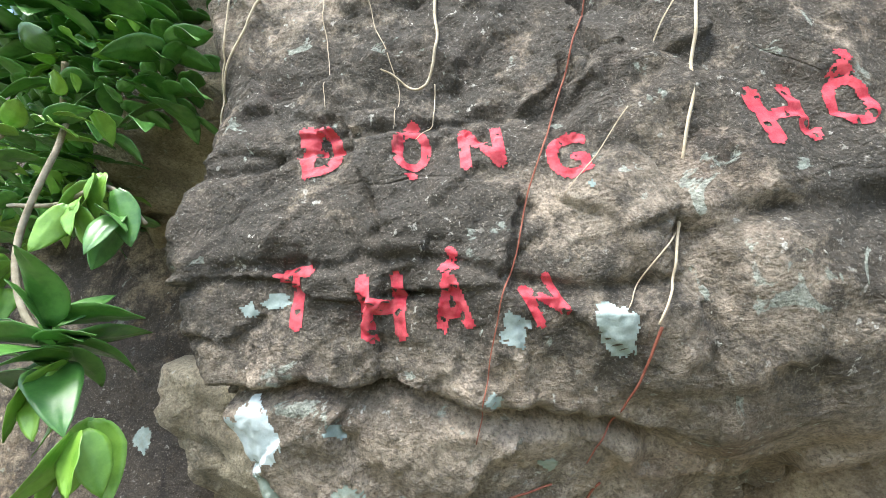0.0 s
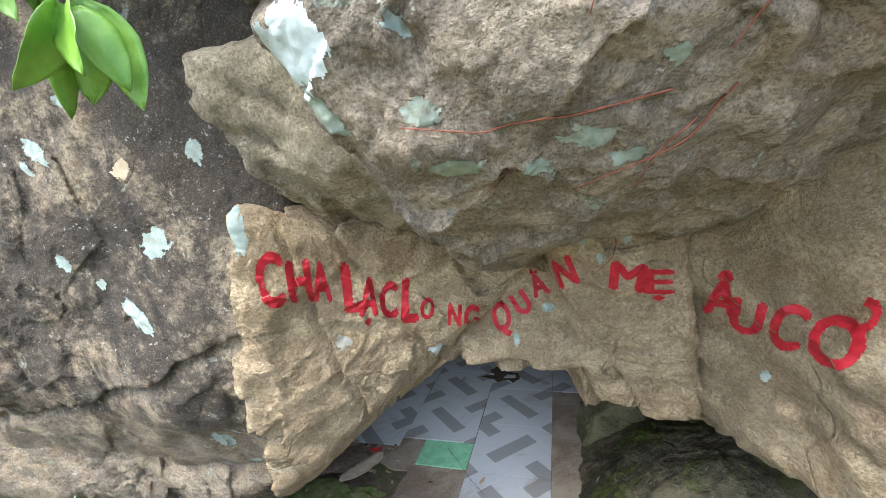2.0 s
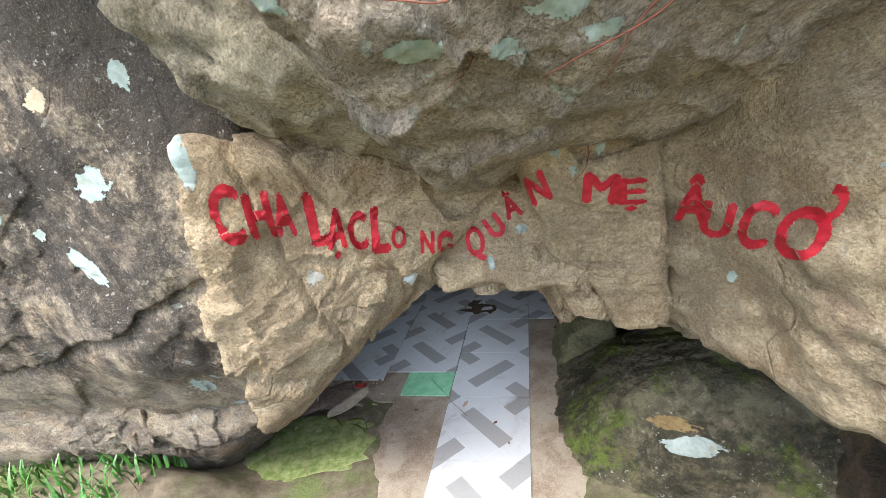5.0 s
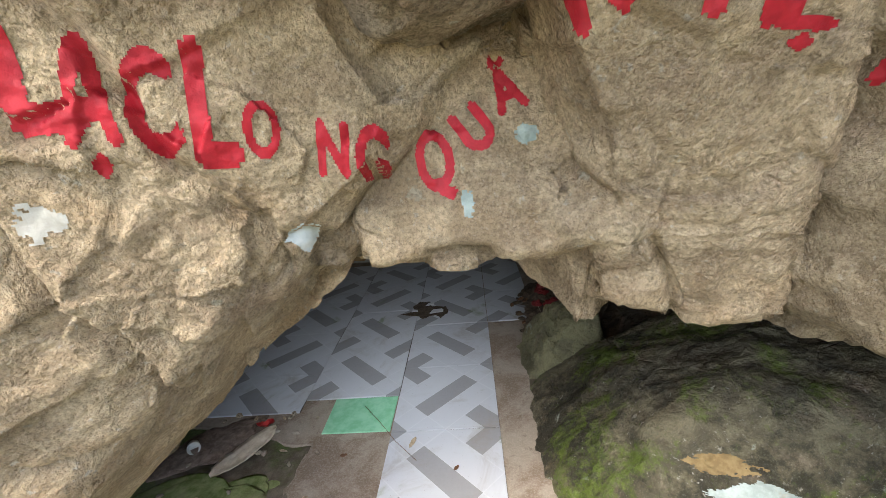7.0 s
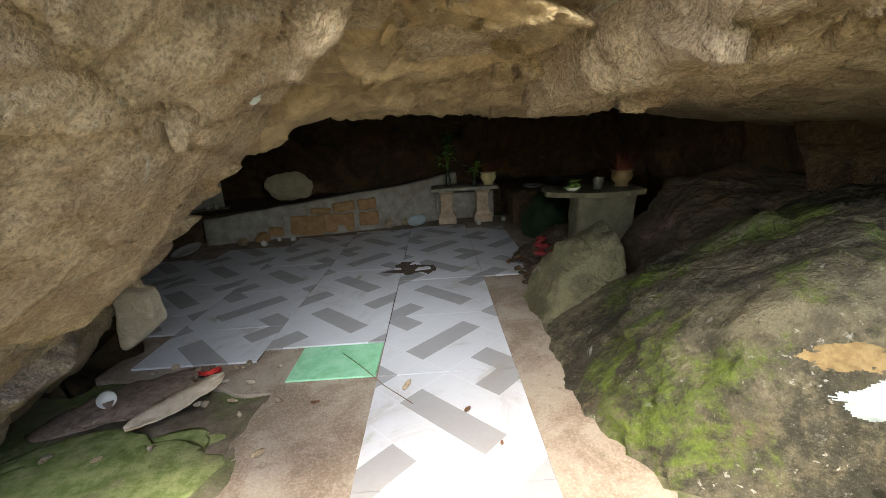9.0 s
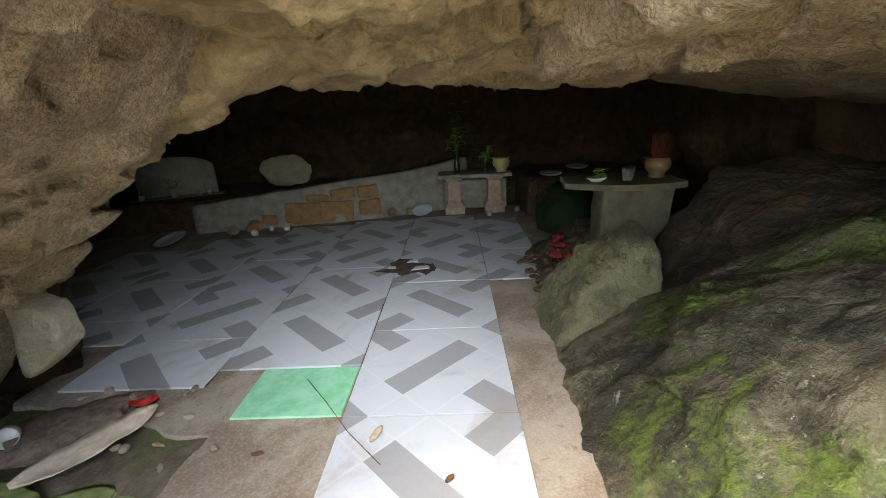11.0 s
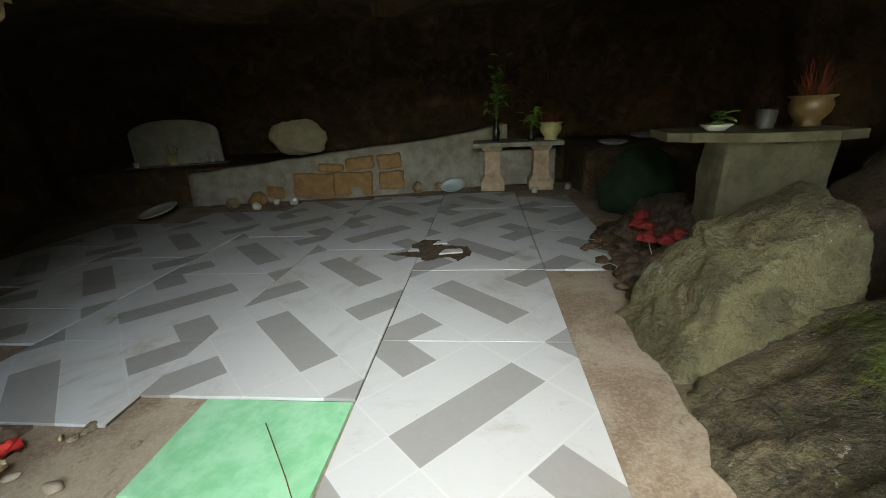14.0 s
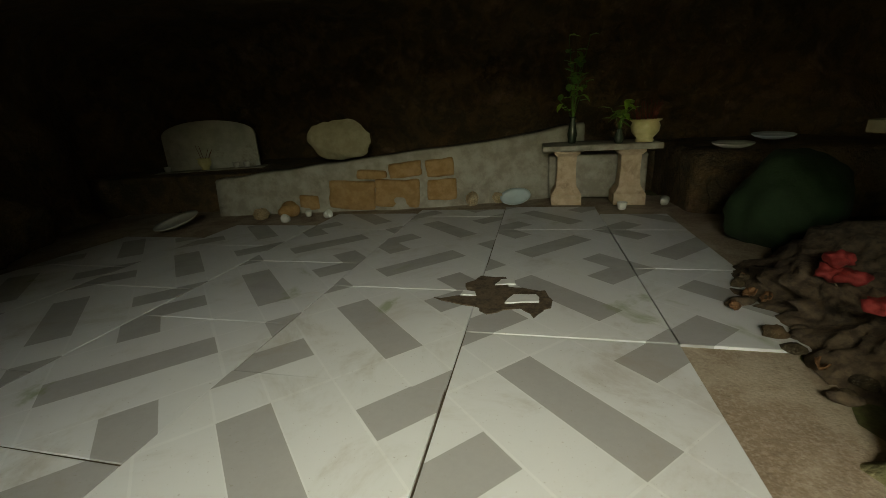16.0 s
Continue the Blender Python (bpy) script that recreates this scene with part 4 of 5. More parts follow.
# ---- broad-leaved shrub at the rock's edge ----
def leaf_mesh(name, length, width, droop, seed):
    bm = bmesh.new()
    rows, cols = 9, 4
    grid = []
    for i in range(rows + 1):
        t = i / rows
        half = width / 2 * math.sin(math.pi * min(1, 0.04 + 0.96 * t) ** 0.8) ** 0.75 if t < 1 else 0.001
        line = []
        for j in range(-cols, cols + 1):
            f = j / cols
            x = half * f * (1 + 0.05 * noise.noise((t * 6, f, seed)))
            z = 0.22 * half * abs(f) + 0.006 * noise.noise((t * 5, f * 3, seed)) - droop * length * t * t
            line.append(bm.verts.new((x, length * t * (1 - 0.15 * droop), z)))
        grid.append(line)
    for a, b in zip(grid, grid[1:]):
        for k in range(2 * cols):
            bm.faces.new((a[k], a[k + 1], b[k + 1], b[k]))
    out = bmesh.ops.extrude_face_region(bm, geom=bm.faces[:])
    for v in (e for e in out["geom"] if isinstance(e, bmesh.types.BMVert)):
        v.co.z -= 0.0012
    bmesh.ops.recalc_face_normals(bm, faces=bm.faces)
    me = bpy.data.meshes.new(name)
    bm.to_mesh(me)
    bm.free()
    me.polygons.foreach_set("use_smooth", [True] * len(me.polygons))
    return me


OLD = [leaf_mesh("leaf", 0.21, 0.1, d, k) for k, d in enumerate((0.15, 0.3, 0.5))]
YOUNG = [leaf_mesh("leaf", 0.16, 0.08, d, k + 5) for k, d in enumerate((0.2, 0.45))]
SMALL = [leaf_mesh("leaf", 0.095, 0.055, d, k + 9) for k, d in enumerate((0.1, 0.35))]
for me in OLD + SMALL[:1]:
    me.materials.append(leaf_mat)
for me in YOUNG + SMALL[1:]:
    me.materials.append(leaf_young)


def rosette(shrub, at, count, meshes, tilt, spread, seed, size=1.0):
    rnd = random.Random(seed)
    for k in range(count):
        ob = new("leaf", rnd.choice(meshes))
        ob.parent = shrub
        yaw = 360 * k / count * 1.0 + rnd.uniform(-22, 22)
        s = size * rnd.uniform(0.75, 1.15)
        ob.matrix_world = Matrix.Translation(Vector(at) + Vector((rnd.uniform(-1, 1), rnd.uniform(-1, 1), rnd.uniform(-1, 1))) * spread) @ pose(0, 0, 0, 0, 0, yaw) @ pose(
            0, 0, 0, tilt + rnd.uniform(-32, 32), rnd.uniform(-25, 25), 0) @ Matrix.Scale(s, 4)


def shrub(label, stems, heads):
    ob = thing("shrub", stems[0][0][0], label, "shrub")
    for points, r in stems:
        st = part("stem", tube(spline(points, 6), r, 6), stem_mat, ob)
        st.matrix_world = Matrix()
    bpy.context.view_layer.update()
    for at, count, meshes, tilt, spread, seed, size in heads:
        rosette(ob, at, count, meshes, tilt, spread, seed, size)
    return ob


shrub("broad-leaved green shrub hanging beside the grey boulder",
      [([(-0.55, -2.3, 4.3), (-0.2, -2.8, 4.1), (-0.08, -2.92, 3.85), (-0.1, -2.93, 3.6), (-0.03, -2.93, 3.42), (0.06, -2.9, 3.31)], 0.008),
       ([(-0.3, -2.85, 3.75), (-0.05, -2.9, 3.7), (0.12, -2.92, 3.72), (0.22, -2.88, 3.62)], 0.006),
       ([(-0.3, -2.75, 4.15), (-0.25, -2.9, 4.0), (-0.28, -2.95, 3.88)], 0.005)],
      [((0.07, -2.9, 3.3), 13, OLD, 8, 0.03, 1, 1.0), ((0.09, -2.9, 3.26), 6, YOUNG, -65, 0.03, 2, 1.0), ((0.05, -2.92, 3.36), 5, OLD, 45, 0.02, 3, 0.9),
       ((0.08, -2.9, 3.72), 7, YOUNG, -55, 0.07, 4, 0.9), ((0.15, -2.9, 3.68), 4, OLD, -60, 0.05, 14, 0.75), ((-0.1, -2.92, 3.95), 12, SMALL, 15, 0.07, 5, 1.1), ((-0.28, -2.93, 3.92), 12, SMALL, 0, 0.09, 6, 1.1),
       ((-0.15, -2.92, 3.55), 6, YOUNG, -40, 0.06, 16, 0.8),
       ((0.197, -2.9, 3.141), 6, YOUNG, -70, 0.03, 17, 1.0)])
shrub("dense dark green foliage behind the boulders",
      [([(-1.3, -1.9, 4.0), (-0.9, -2.35, 4.3), (-0.5, -2.7, 4.45)], 0.012), ([(-1.0, -2.2, 4.2), (-0.8, -2.5, 4.0)], 0.008)],
      [((-0.5 + 0.16 * (k % 4), -2.62 - 0.05 * (k % 3), 4.2 + 0.12 * (k // 4)), 8, OLD if k % 2 else SMALL, 5, 0.1, 20 + k, 0.9) for k in range(24)]
      + [((-0.95 + 0.15 * (k % 4), -2.45, 3.95 + 0.12 * (k // 4)), 8, OLD if k % 3 else YOUNG, 0, 0.1, 50 + k, 0.9) for k in range(12)])
shrub("leafy green branches over the top of the dark boulder",
      [([(-2.2, -1.6, 4.2), (-1.6, -2.1, 4.6), (-0.9, -2.35, 5.0)], 0.014), ([(-1.6, -2.1, 4.6), (-1.2, -2.3, 4.2)], 0.008)],
      [((-1.75 + 0.2 * (k % 7), -2.3 + 0.06 * (k % 4), 4.1 + 0.2 * (k // 7)), 8, OLD if k % 2 else YOUNG, 0, 0.13, 80 + k, 1.1) for k in range(35)]
      + [((-0.95 + 0.15 * (k % 6), -2.55 - 0.05 * (k % 3), 4.55 + 0.14 * (k // 6)), 9, OLD, 0, 0.12, 130 + k, 1.2) for k in range(36)])


def weeds():
    """Grass blades and small leaves at the foot of the rock wall."""
    bm, rnd = bmesh.new(), random.Random(4)
    for k in range(900):
        x, y = rnd.uniform(-4.2, -1.9), rnd.uniform(-2.4, -1.2)
        z = float(ground_height(np.array([x]), np.array([y]))[0]) - 0.02
        a, h, w = rnd.uniform(0, 6.28), rnd.uniform(0.06, 0.24), rnd.uniform(0.004, 0.014)
        lean = rnd.uniform(0.2, 0.9) * h
        d, s = Vector((math.cos(a), math.sin(a), 0)), Vector((-math.sin(a), math.cos(a), 0))
        base = Vector((x, y, z))
        pts = [(base, w), (base + d * lean * 0.3 + Vector((0, 0, h * 0.6)), w * 0.8), (base + d * lean + Vector((0, 0, h)), w * 0.1)]
        vs = [(bm.verts.new(p - s * q), bm.verts.new(p + s * q)) for p, q in pts]
        for (a0, a1), (b0, b1) in zip(vs, vs[1:]):
            bm.faces.new((a0, a1, b1, b0))
    return tagged(part("weeds", bm, leaf_mat), "thin green grass and weeds on the soil", "grass", kind="stuff")


weeds()

# ---- floor details at the mouth ----
slab("green_tile", [(-0.535, 0.025), (-0.012, 0.022), (-0.008, 0.414), (-0.535, 0.416)], -0.004, 0.007, green_tile_mat, "loose green glazed tile lying on the concrete", "tile", bevel=0.003)
dirt_mat = plain("dark_dirt", (0.05, 0.035, 0.025), (0.11, 0.08, 0.055), 30.0, 0.95, 0.8)
paper_mat = plain("crumpled_paper", (0.5, 0.48, 0.44), (0.62, 0.6, 0.56), 12.0, 0.85, 0.2)
dry_leaf_mat = plain("dry_leaf", (0.36, 0.27, 0.17), (0.5, 0.4, 0.28), 18.0, 0.8, 0.4)
brown_leaf_mat = plain("brown_leaf", (0.12, 0.06, 0.03), (0.2, 0.1, 0.05), 20.0, 0.7, 0.3)
red_plastic = plain("red_plastic", (0.5, 0.02, 0.025), (0.62, 0.06, 0.05), 10.0, 0.4, 0.2, 0.5)


def crumpled(name, at, size, turn, material, label, category, seed, curl=0.3):
    """A curled sheet: a leaf, a wrapper or a torn paper."""
    bm, rows, cols = bmesh.new(), 10, 6
    grid = []
    for i in range(rows + 1):
        t = i / rows * 2 - 1
        half = (1 - t * t) ** 0.5 * 0.5 + 0.03
        grid.append([bm.verts.new((size[0] * t / 2, size[1] * half * (j / cols * 2 - 1) * (1 + 0.2 * noise.noise((t * 3, j, seed))),
                                   size[2] * (0.35 + curl * abs(j / cols * 2 - 1) ** 2 + curl * t * t + 0.5 * noise.noise((t * 2.6, j * 0.7, seed))))) for j in range(cols + 1)])
    for a, b in zip(grid, grid[1:]):
        for k in range(cols):
            bm.faces.new((a[k], a[k + 1], b[k + 1], b[k]))
    low = min(v.co.z for v in bm.verts)
    for v in bm.verts:
        v.co.z -= low - 0.002
    out = bmesh.ops.extrude_face_region(bm, geom=bm.faces[:])
    for v in (e for e in out["geom"] if isinstance(e, bmesh.types.BMVert)):
        v.co.z += 0.002
    ob = part(name, bm, material)
    ob.matrix_world = pose(*at, 0, 0, turn)
    return tagged(ob, label, category)


crumpled("bark_piece", (-1.03, -0.15, 0.002), (0.52, 0.17, 0.075), 59, plain("dry_sheath", (0.56, 0.45, 0.33), (0.72, 0.61, 0.47), 18.0, 0.85, 0.5), "pale curled dry palm sheath on the floor", "debris", 3, 0.25)
crumpled("wrapper", (-1.02, 0.14, -0.004), (0.13, 0.06, 0.05), 20, red_plastic, "crumpled red plastic wrapper on the floor", "litter", 7)
crumpled("paper_scrap", (-1.36, -0.12, 0.0), (0.14, 0.06, 0.02), 25, paper_mat, "torn white paper scrap on the soil", "litter", 9)
crumpled("fallen_leaf", (0.49, -0.36, 0.013), (0.045, 0.022, 0.012), 50, brown_leaf_mat, "small brown dead leaf on the white tile", "leaf", 12)
crumpled("fallen_leaf", (0.18, -0.13, 0.013), (0.1, 0.03, 0.02), 70, dry_leaf_mat, "curled dry leaf on the white tile", "leaf", 14)
crumpled("fallen_leaf", (-0.3, -0.2, 0.0), (0.05, 0.025, 0.012), 10, brown_leaf_mat, "small brown dead leaf on the concrete", "leaf", 15)
crumpled("fallen_leaf", (0.62, -0.6, 0.013), (0.025, 0.014, 0.01), 80, brown_leaf_mat, "small brown dead leaf on the white tile", "leaf", 16)
cup = part("plastic_cup", lathe([(0.03, 0), (0.04, 0.002), (0.045, 0.07), (0.043, 0.07), (0.037, 0.006)], 20), paper_mat)
cup.matrix_world = pose(-1.47, -0.08, 0.045, 75, 0, 40)
tagged(cup, "small white plastic cup lying on the soil", "cup")
stick = part("twig", tube([(-0.26, 0.3, 0.012), (-0.1, 0.1, 0.02), (0.05, -0.1, 0.018), (0.22, -0.28, 0.016)], 0.0018), brown_leaf_mat)
tagged(stick, "thin brown twig lying across the green tile", "twig")
mound = part("litter_mound", stone_bmesh((0.75, 0.4, 0.07), 5, 4, 0.4), plain("leaf_litter", (0.14, 0.1, 0.075), (0.26, 0.19, 0.15), 26.0, 0.95, 0.8, stain=(0.07, 0.05, 0.035)))
mound.matrix_world = pose(-1.36, -0.02, -0.01, 0, 0, 30)
tagged(mound, "dark heap of soil and leaf litter by the wall", "soil")
moss = part("moss_patch", stone_bmesh((1.2, 0.7, 0.036), 9, 5, 0.45), plain("ground_moss", (0.13, 0.17, 0.05), (0.27, 0.3, 0.13), 11.0, 0.95, 0.9, 0.1, stain=(0.19, 0.16, 0.1)))
moss.matrix_world = pose(-1.2, -0.68, -0.012, 0, 0, 12)
tagged(moss, "flat patch of bright green moss on the soil", "moss")
rnd = random.Random(8)
for k in range(26):
    p = stone_bmesh((rnd.uniform(0.02, 0.07), rnd.uniform(0.02, 0.05), rnd.uniform(0.012, 0.035)), k, 2, 0.35)
    ob = tagged(part("pebble", p, rnd.choice([rock_tan, rock_under, concrete_mat])), "small loose stone chip on the ground", "stone", "stones at the mouth")
    ob.matrix_world = pose(rnd.uniform(-1.5, -0.45), rnd.uniform(-0.6, 0.3), 0.008, 0, 0, rnd.uniform(0, 360))

# broken tile by the path's far end
slab("bare_patch", ragged([(-0.2, 1.9), (0.0, 1.84), (0.1, 1.75), (0.2, 1.82), (0.27, 1.74), (0.35, 1.9), (0.34, 2.04), (0.16, 2.08), (0.12, 2.2), (-0.03, 2.22), (-0.05, 1.96)], 6, 0.04, 0.03), 0.0, 0.017,
     dirt_mat, "bare dark dirt where a floor tile has broken away", "soil", bevel=0.002)
for k, (x, y, w) in enumerate([(0.13, 2.13, 0.11), (0.22, 1.92, 0.14), (-0.05, 1.96, 0.08)]):
    slab("tile_shard", ragged([(x - w / 2, y - w / 3), (x + w / 2, y - w / 4), (x + w / 2.5, y + w / 3), (x - w / 3, y + w / 3)], k, 0.02, 0.03), 0.016, 0.024, plain("tile_shard_glaze", (0.55, 0.55, 0.56), (0.6, 0.6, 0.62), 9.0, 0.4, 0.05),
         "broken white shard of floor tile", "shard", bevel=0.002)

# ---- the shrine inside the cave ----
plaster = plain("grey_plaster", (0.23, 0.21, 0.18), (0.34, 0.32, 0.28), 7.0, 0.85, 0.3, stain=(0.16, 0.14, 0.11))
orange_stone = plain("orange_stone", (0.25, 0.145, 0.06), (0.34, 0.21, 0.1), 12.0, 0.85, 0.5, stain=(0.25, 0.15, 0.07))
pink_concrete = plain("pinkish_concrete", (0.42, 0.31, 0.22), (0.52, 0.4, 0.3), 15.0, 0.85, 0.3, stain=(0.28, 0.2, 0.14))
white_china = plain("white_china", (0.48, 0.48, 0.46), (0.56, 0.56, 0.54), 6.0, 0.25, 0.02, 0.5)
blue_china = plain("pale_blue_china", (0.5, 0.6, 0.66), (0.58, 0.68, 0.74), 6.0, 0.25, 0.02, 0.5)
yellow_china = plain("cream_glazed_china", (0.5, 0.44, 0.22), (0.6, 0.54, 0.3), 14.0, 0.3, 0.05, 0.5)
red_stick_mat = plain("red_incense_stick", (0.14, 0.03, 0.02), (0.2, 0.05, 0.035), 40.0, 0.8, 0.1)
pot_mat = plain("ochre_pot_glaze", (0.13, 0.085, 0.035), (0.19, 0.125, 0.055), 14.0, 0.4, 0.1, 0.5)
# dark green lowered to near black, for the unlit right side of the cave
dark_green = plain("unlit_dark_green_cloth", (0.006, 0.017, 0.005), (0.011, 0.027, 0.009), 10.0, 0.9, 0.5)
red_petal = plain("red_petal", (0.13, 0.01, 0.011), (0.21, 0.022, 0.022), 25.0, 0.7, 0.3)
dark_glass = plain("dark_bottle_glass", (0.02, 0.03, 0.02), (0.03, 0.045, 0.03), 6.0, 0.12, 0.0, 0.6)
olive = plain("olive_concrete", (0.085, 0.078, 0.046), (0.14, 0.125, 0.078), 9.0, 0.9, 0.5)
clear_glass = bpy.data.materials.new("clear_glass")
clear_glass.use_nodes = True
for key, value in (("Base Color", (0.9, 0.95, 0.92, 1)), ("Roughness", 0.05), ("Transmission Weight", 0.9), ("IOR", 1.45)):
    clear_glass.node_tree.nodes["Principled BSDF"].inputs[key].default_value = value


def platform():
    """Raised earth bank behind the low wall."""
    ring = ragged([(-4.8, 3.7), (-3.2, 3.95), (-2.0, 4.2), (-0.8, 4.36), (0.2, 4.75), (1.0, 5.0), (2.6, 4.9), (3.0, 6.0), (-5.0, 6.0)], 9, 0.04, 0.12)
    return slab("rock_bank", ring, -0.1, 0.4, rock_cave_unlit, "dark earth bank behind the low stone wall", "ground", "structure", 0.03)


platform()


def low_wall():
    """A low plastered wall along the bank, with rough orange stones set into it."""
    ob = thing("low_wall", (0, 0, 0), "low grey plastered wall with exposed orange stones", "wall")
    line = spline([(-2.95, 3.87, 0), (-2.0, 4.03, 0), (-0.9, 4.2, 0), (0.1, 4.55, 0), (0.7, 4.8, 0)], 10)
    bm, rings = bmesh.new(), []
    for k, p in enumerate(line):
        d = (line[min(k + 1, len(line) - 1)] - line[max(k - 1, 0)]).normalized()
        s = Vector((d.y, -d.x, 0))
        top = 0.36 + 0.38 * k / len(line) + 0.015 * noise.noise(p * 3)
        ring = []
        for off, z in ((0.16, -0.05), (0.15, 0.1), (0.13, top * 0.6), (0.12, top - 0.02), (0.1, top), (-0.12, top), (-0.14, -0.05)):
            q = p + s * (off + 0.02 * noise.noise((p.x * 4, z * 5, 2)))
            ring.append(bm.verts.new((q.x, q.y, z)))
        rings.append(ring)
    for a, b in zip(rings, rings[1:]):
        for k in range(6):
            bm.faces.new((a[k], b[k], b[k + 1], a[k + 1]))
    for ring in (rings[0], rings[-1][::-1]):
        bm.faces.new(ring)
    part("wall_body", bm, plaster, ob)
    rnd = random.Random(2)
    for k, (x, z, w, h) in enumerate([(-1.62, 0.01, 0.48, 0.29), (-1.13, 0.02, 0.45, 0.28), (-0.98, 0.31, 0.33, 0.15), (-0.66, 0.3, 0.28, 0.17), (-1.32, 0.31, 0.3, 0.09), (-0.72, 0.06, 0.3, 0.21), (-1.98, 0.02, 0.2, 0.16)]):
        i = min(range(len(line) - 1), key=lambda j: abs(line[j].x - x))
        p, d = line[i], (line[i + 1] - line[i]).normalized()
        s = Vector((d.y, -d.x, 0))
        st = part("stone", box((w, 0.1, h), 0.035, 0.018, k + 3, 2), orange_stone, ob)
        st.matrix_world = Matrix.Translation(p + s * 0.115 + Vector((0, 0, z))) @ pose(0, 0, 0, 0, rnd.uniform(-5, 5), math.degrees(math.atan2(d.y, d.x)))
    return ob


low_wall()


def arched_panel():
    """A white panel with a curved top and a stained middle, with a foot slab."""
    ob = thing("arched_panel", (-3.55, 4.5, 0.4), "whitish arched memorial panel stained dark in the middle", "panel", turn=22)
    bm = bmesh.new()
    ring = [(-0.52, 0.0), (0.52, 0.0), (0.52, 0.4)] + [(0.52 * math.cos(a), 0.4 + 0.17 * math.sin(a)) for a in [math.pi * k / 14 for k in range(1, 14)]] + [(-0.52, 0.4)]
    face = bm.faces.new([bm.verts.new((x, 0, z)) for x, z in ring])
    out = bmesh.ops.extrude_face_region(bm, geom=[face])
    for v in (e for e in out["geom"] if isinstance(e, bmesh.types.BMVert)):
        v.co.y += 0.09
    bmesh.ops.bevel(bm, geom=bm.edges[:], offset=0.008, segments=2, affect="EDGES")
    panel = part("panel", bm, plain("white_plaster", (0.42, 0.42, 0.38), (0.56, 0.56, 0.52), 5.0, 0.8, 0.2, stain=(0.2, 0.15, 0.1)), ob)
    panel.matrix_parent_inverse = Matrix()
    foot = part("foot", box((1.2, 0.3, 0.06), 0.01, 0.004, 3), plaster, ob)
    foot.location = (0, -0.05, -0.05)
    return ob


arched_panel()


def bowl(at, r, h, material, label, sticks=0, seed=0, stick_mat=None):
    ob = thing("incense_bowl" if sticks else "bowl", at, label, "bowl")
    part("bowl_body", lathe([(r * 0.55, 0), (r * 0.6, h * 0.08), (r * 0.5, h * 0.16), (r * 0.85, h * 0.45), (r * 0.92, h * 0.7), (r * 0.8, h * 0.88), (r, h * 0.96), (r, h), (r * 0.86, h), (r * 0.75, h * 0.85)], 24), material, ob)
    rnd = random.Random(seed)
    for k in range(sticks):
        a, q = rnd.uniform(0, 6.28), r * 0.6 * rnd.random() ** 0.5
        lean = Vector((math.cos(a), math.sin(a), 0)) * rnd.uniform(0.01, 0.07)
        base = Vector((q * math.cos(a), q * math.sin(a), h * 0.8))
        part("incense_stick", tube([base, base + lean + Vector((0, 0, rnd.uniform(0.09, 0.2)))], 0.0022, 4), stick_mat or red_stick_mat, ob)
    return ob


bowl((-3.5, 4.3, 0.42), 0.08, 0.13, yellow_china, "cream incense bowl before the arched panel", 5, 1)
for x, y in ((-3.85, 4.12), (-3.2, 4.45), (-3.08, 4.48)):
    c = thing("cup", (x, y, 0.42), "small white china cup on the bank", "cup", "cups by the panel")
    part("cup_body", lathe([(0.025, 0), (0.03, 0.005), (0.04, 0.06), (0.037, 0.06), (0.028, 0.008)], 18), white_china, c)

leaning = tagged(part("leaning_stone", stone_bmesh((0.74, 0.16, 0.46), 11, 4, 0.22), plain("pale_stone", (0.36, 0.32, 0.22), (0.46, 0.42, 0.3), 9.0, 0.9, 0.4)), "pale upright stone slab on the bank", "stone")
leaning.matrix_world = pose(-1.98, 4.75, 0.66, -12, 8, 5)


def plate(at, r, rx, ry, material, label):
    ob = thing("plate", at, label, "plate")
    ob.matrix_world = pose(*at, rx, ry, 0)
    part("plate_body", lathe([(r * 0.55, 0), (r * 0.6, 0.004), (r * 0.85, 0.016), (r, 0.034), (r, 0.039), (r * 0.84, 0.022), (r * 0.6, 0.009), (r * 0.3, 0.008)], 36), material, ob)
    return ob


plate((-2.86, 3.12, 0.07), 0.19, 14, -8, white_china, "white china plate tilted on the cave floor")
plate((0.08, 4.24, 0.04), 0.15, 22, -6, blue_china, "pale blue china dish tilted by the pedestal")


def altar_table():
    ob = thing("altar_table", (0.8, 4.22, 0), "small concrete altar table on two waisted pedestals", "altar")
    for x in (-0.25, 0.3):
        leg = part("pedestal", lathe([(0.19, 0), (0.19, 0.1), (0.17, 0.12), (0.13, 0.17), (0.115, 0.3), (0.12, 0.44), (0.16, 0.47), (0.16, 0.5)], 4), pink_concrete, ob)
        leg.rotation_euler = (0, 0, radians(45))
        leg.location = (x, -0.02, 0.01)
        leg.data.polygons.foreach_set("use_smooth", [False] * len(leg.data.polygons))
    top = part("tabletop", box((1.0, 0.6, 0.05), 0.01, 0.004, 2), plaster, ob)
    top.location = (0.03, 0.1, 0.505)
    shelf = part("rear_block", box((0.9, 0.3, 0.42), 0.02, 0.01, 5), plaster, ob)
    shelf.location = (0.05, 0.3, 0.02)
    return ob


altar_table()
bowl((1.2, 4.16, 0.557), 0.13, 0.19, yellow_china, "cream glazed incense bowl full of red sticks on the altar", 34, 2)


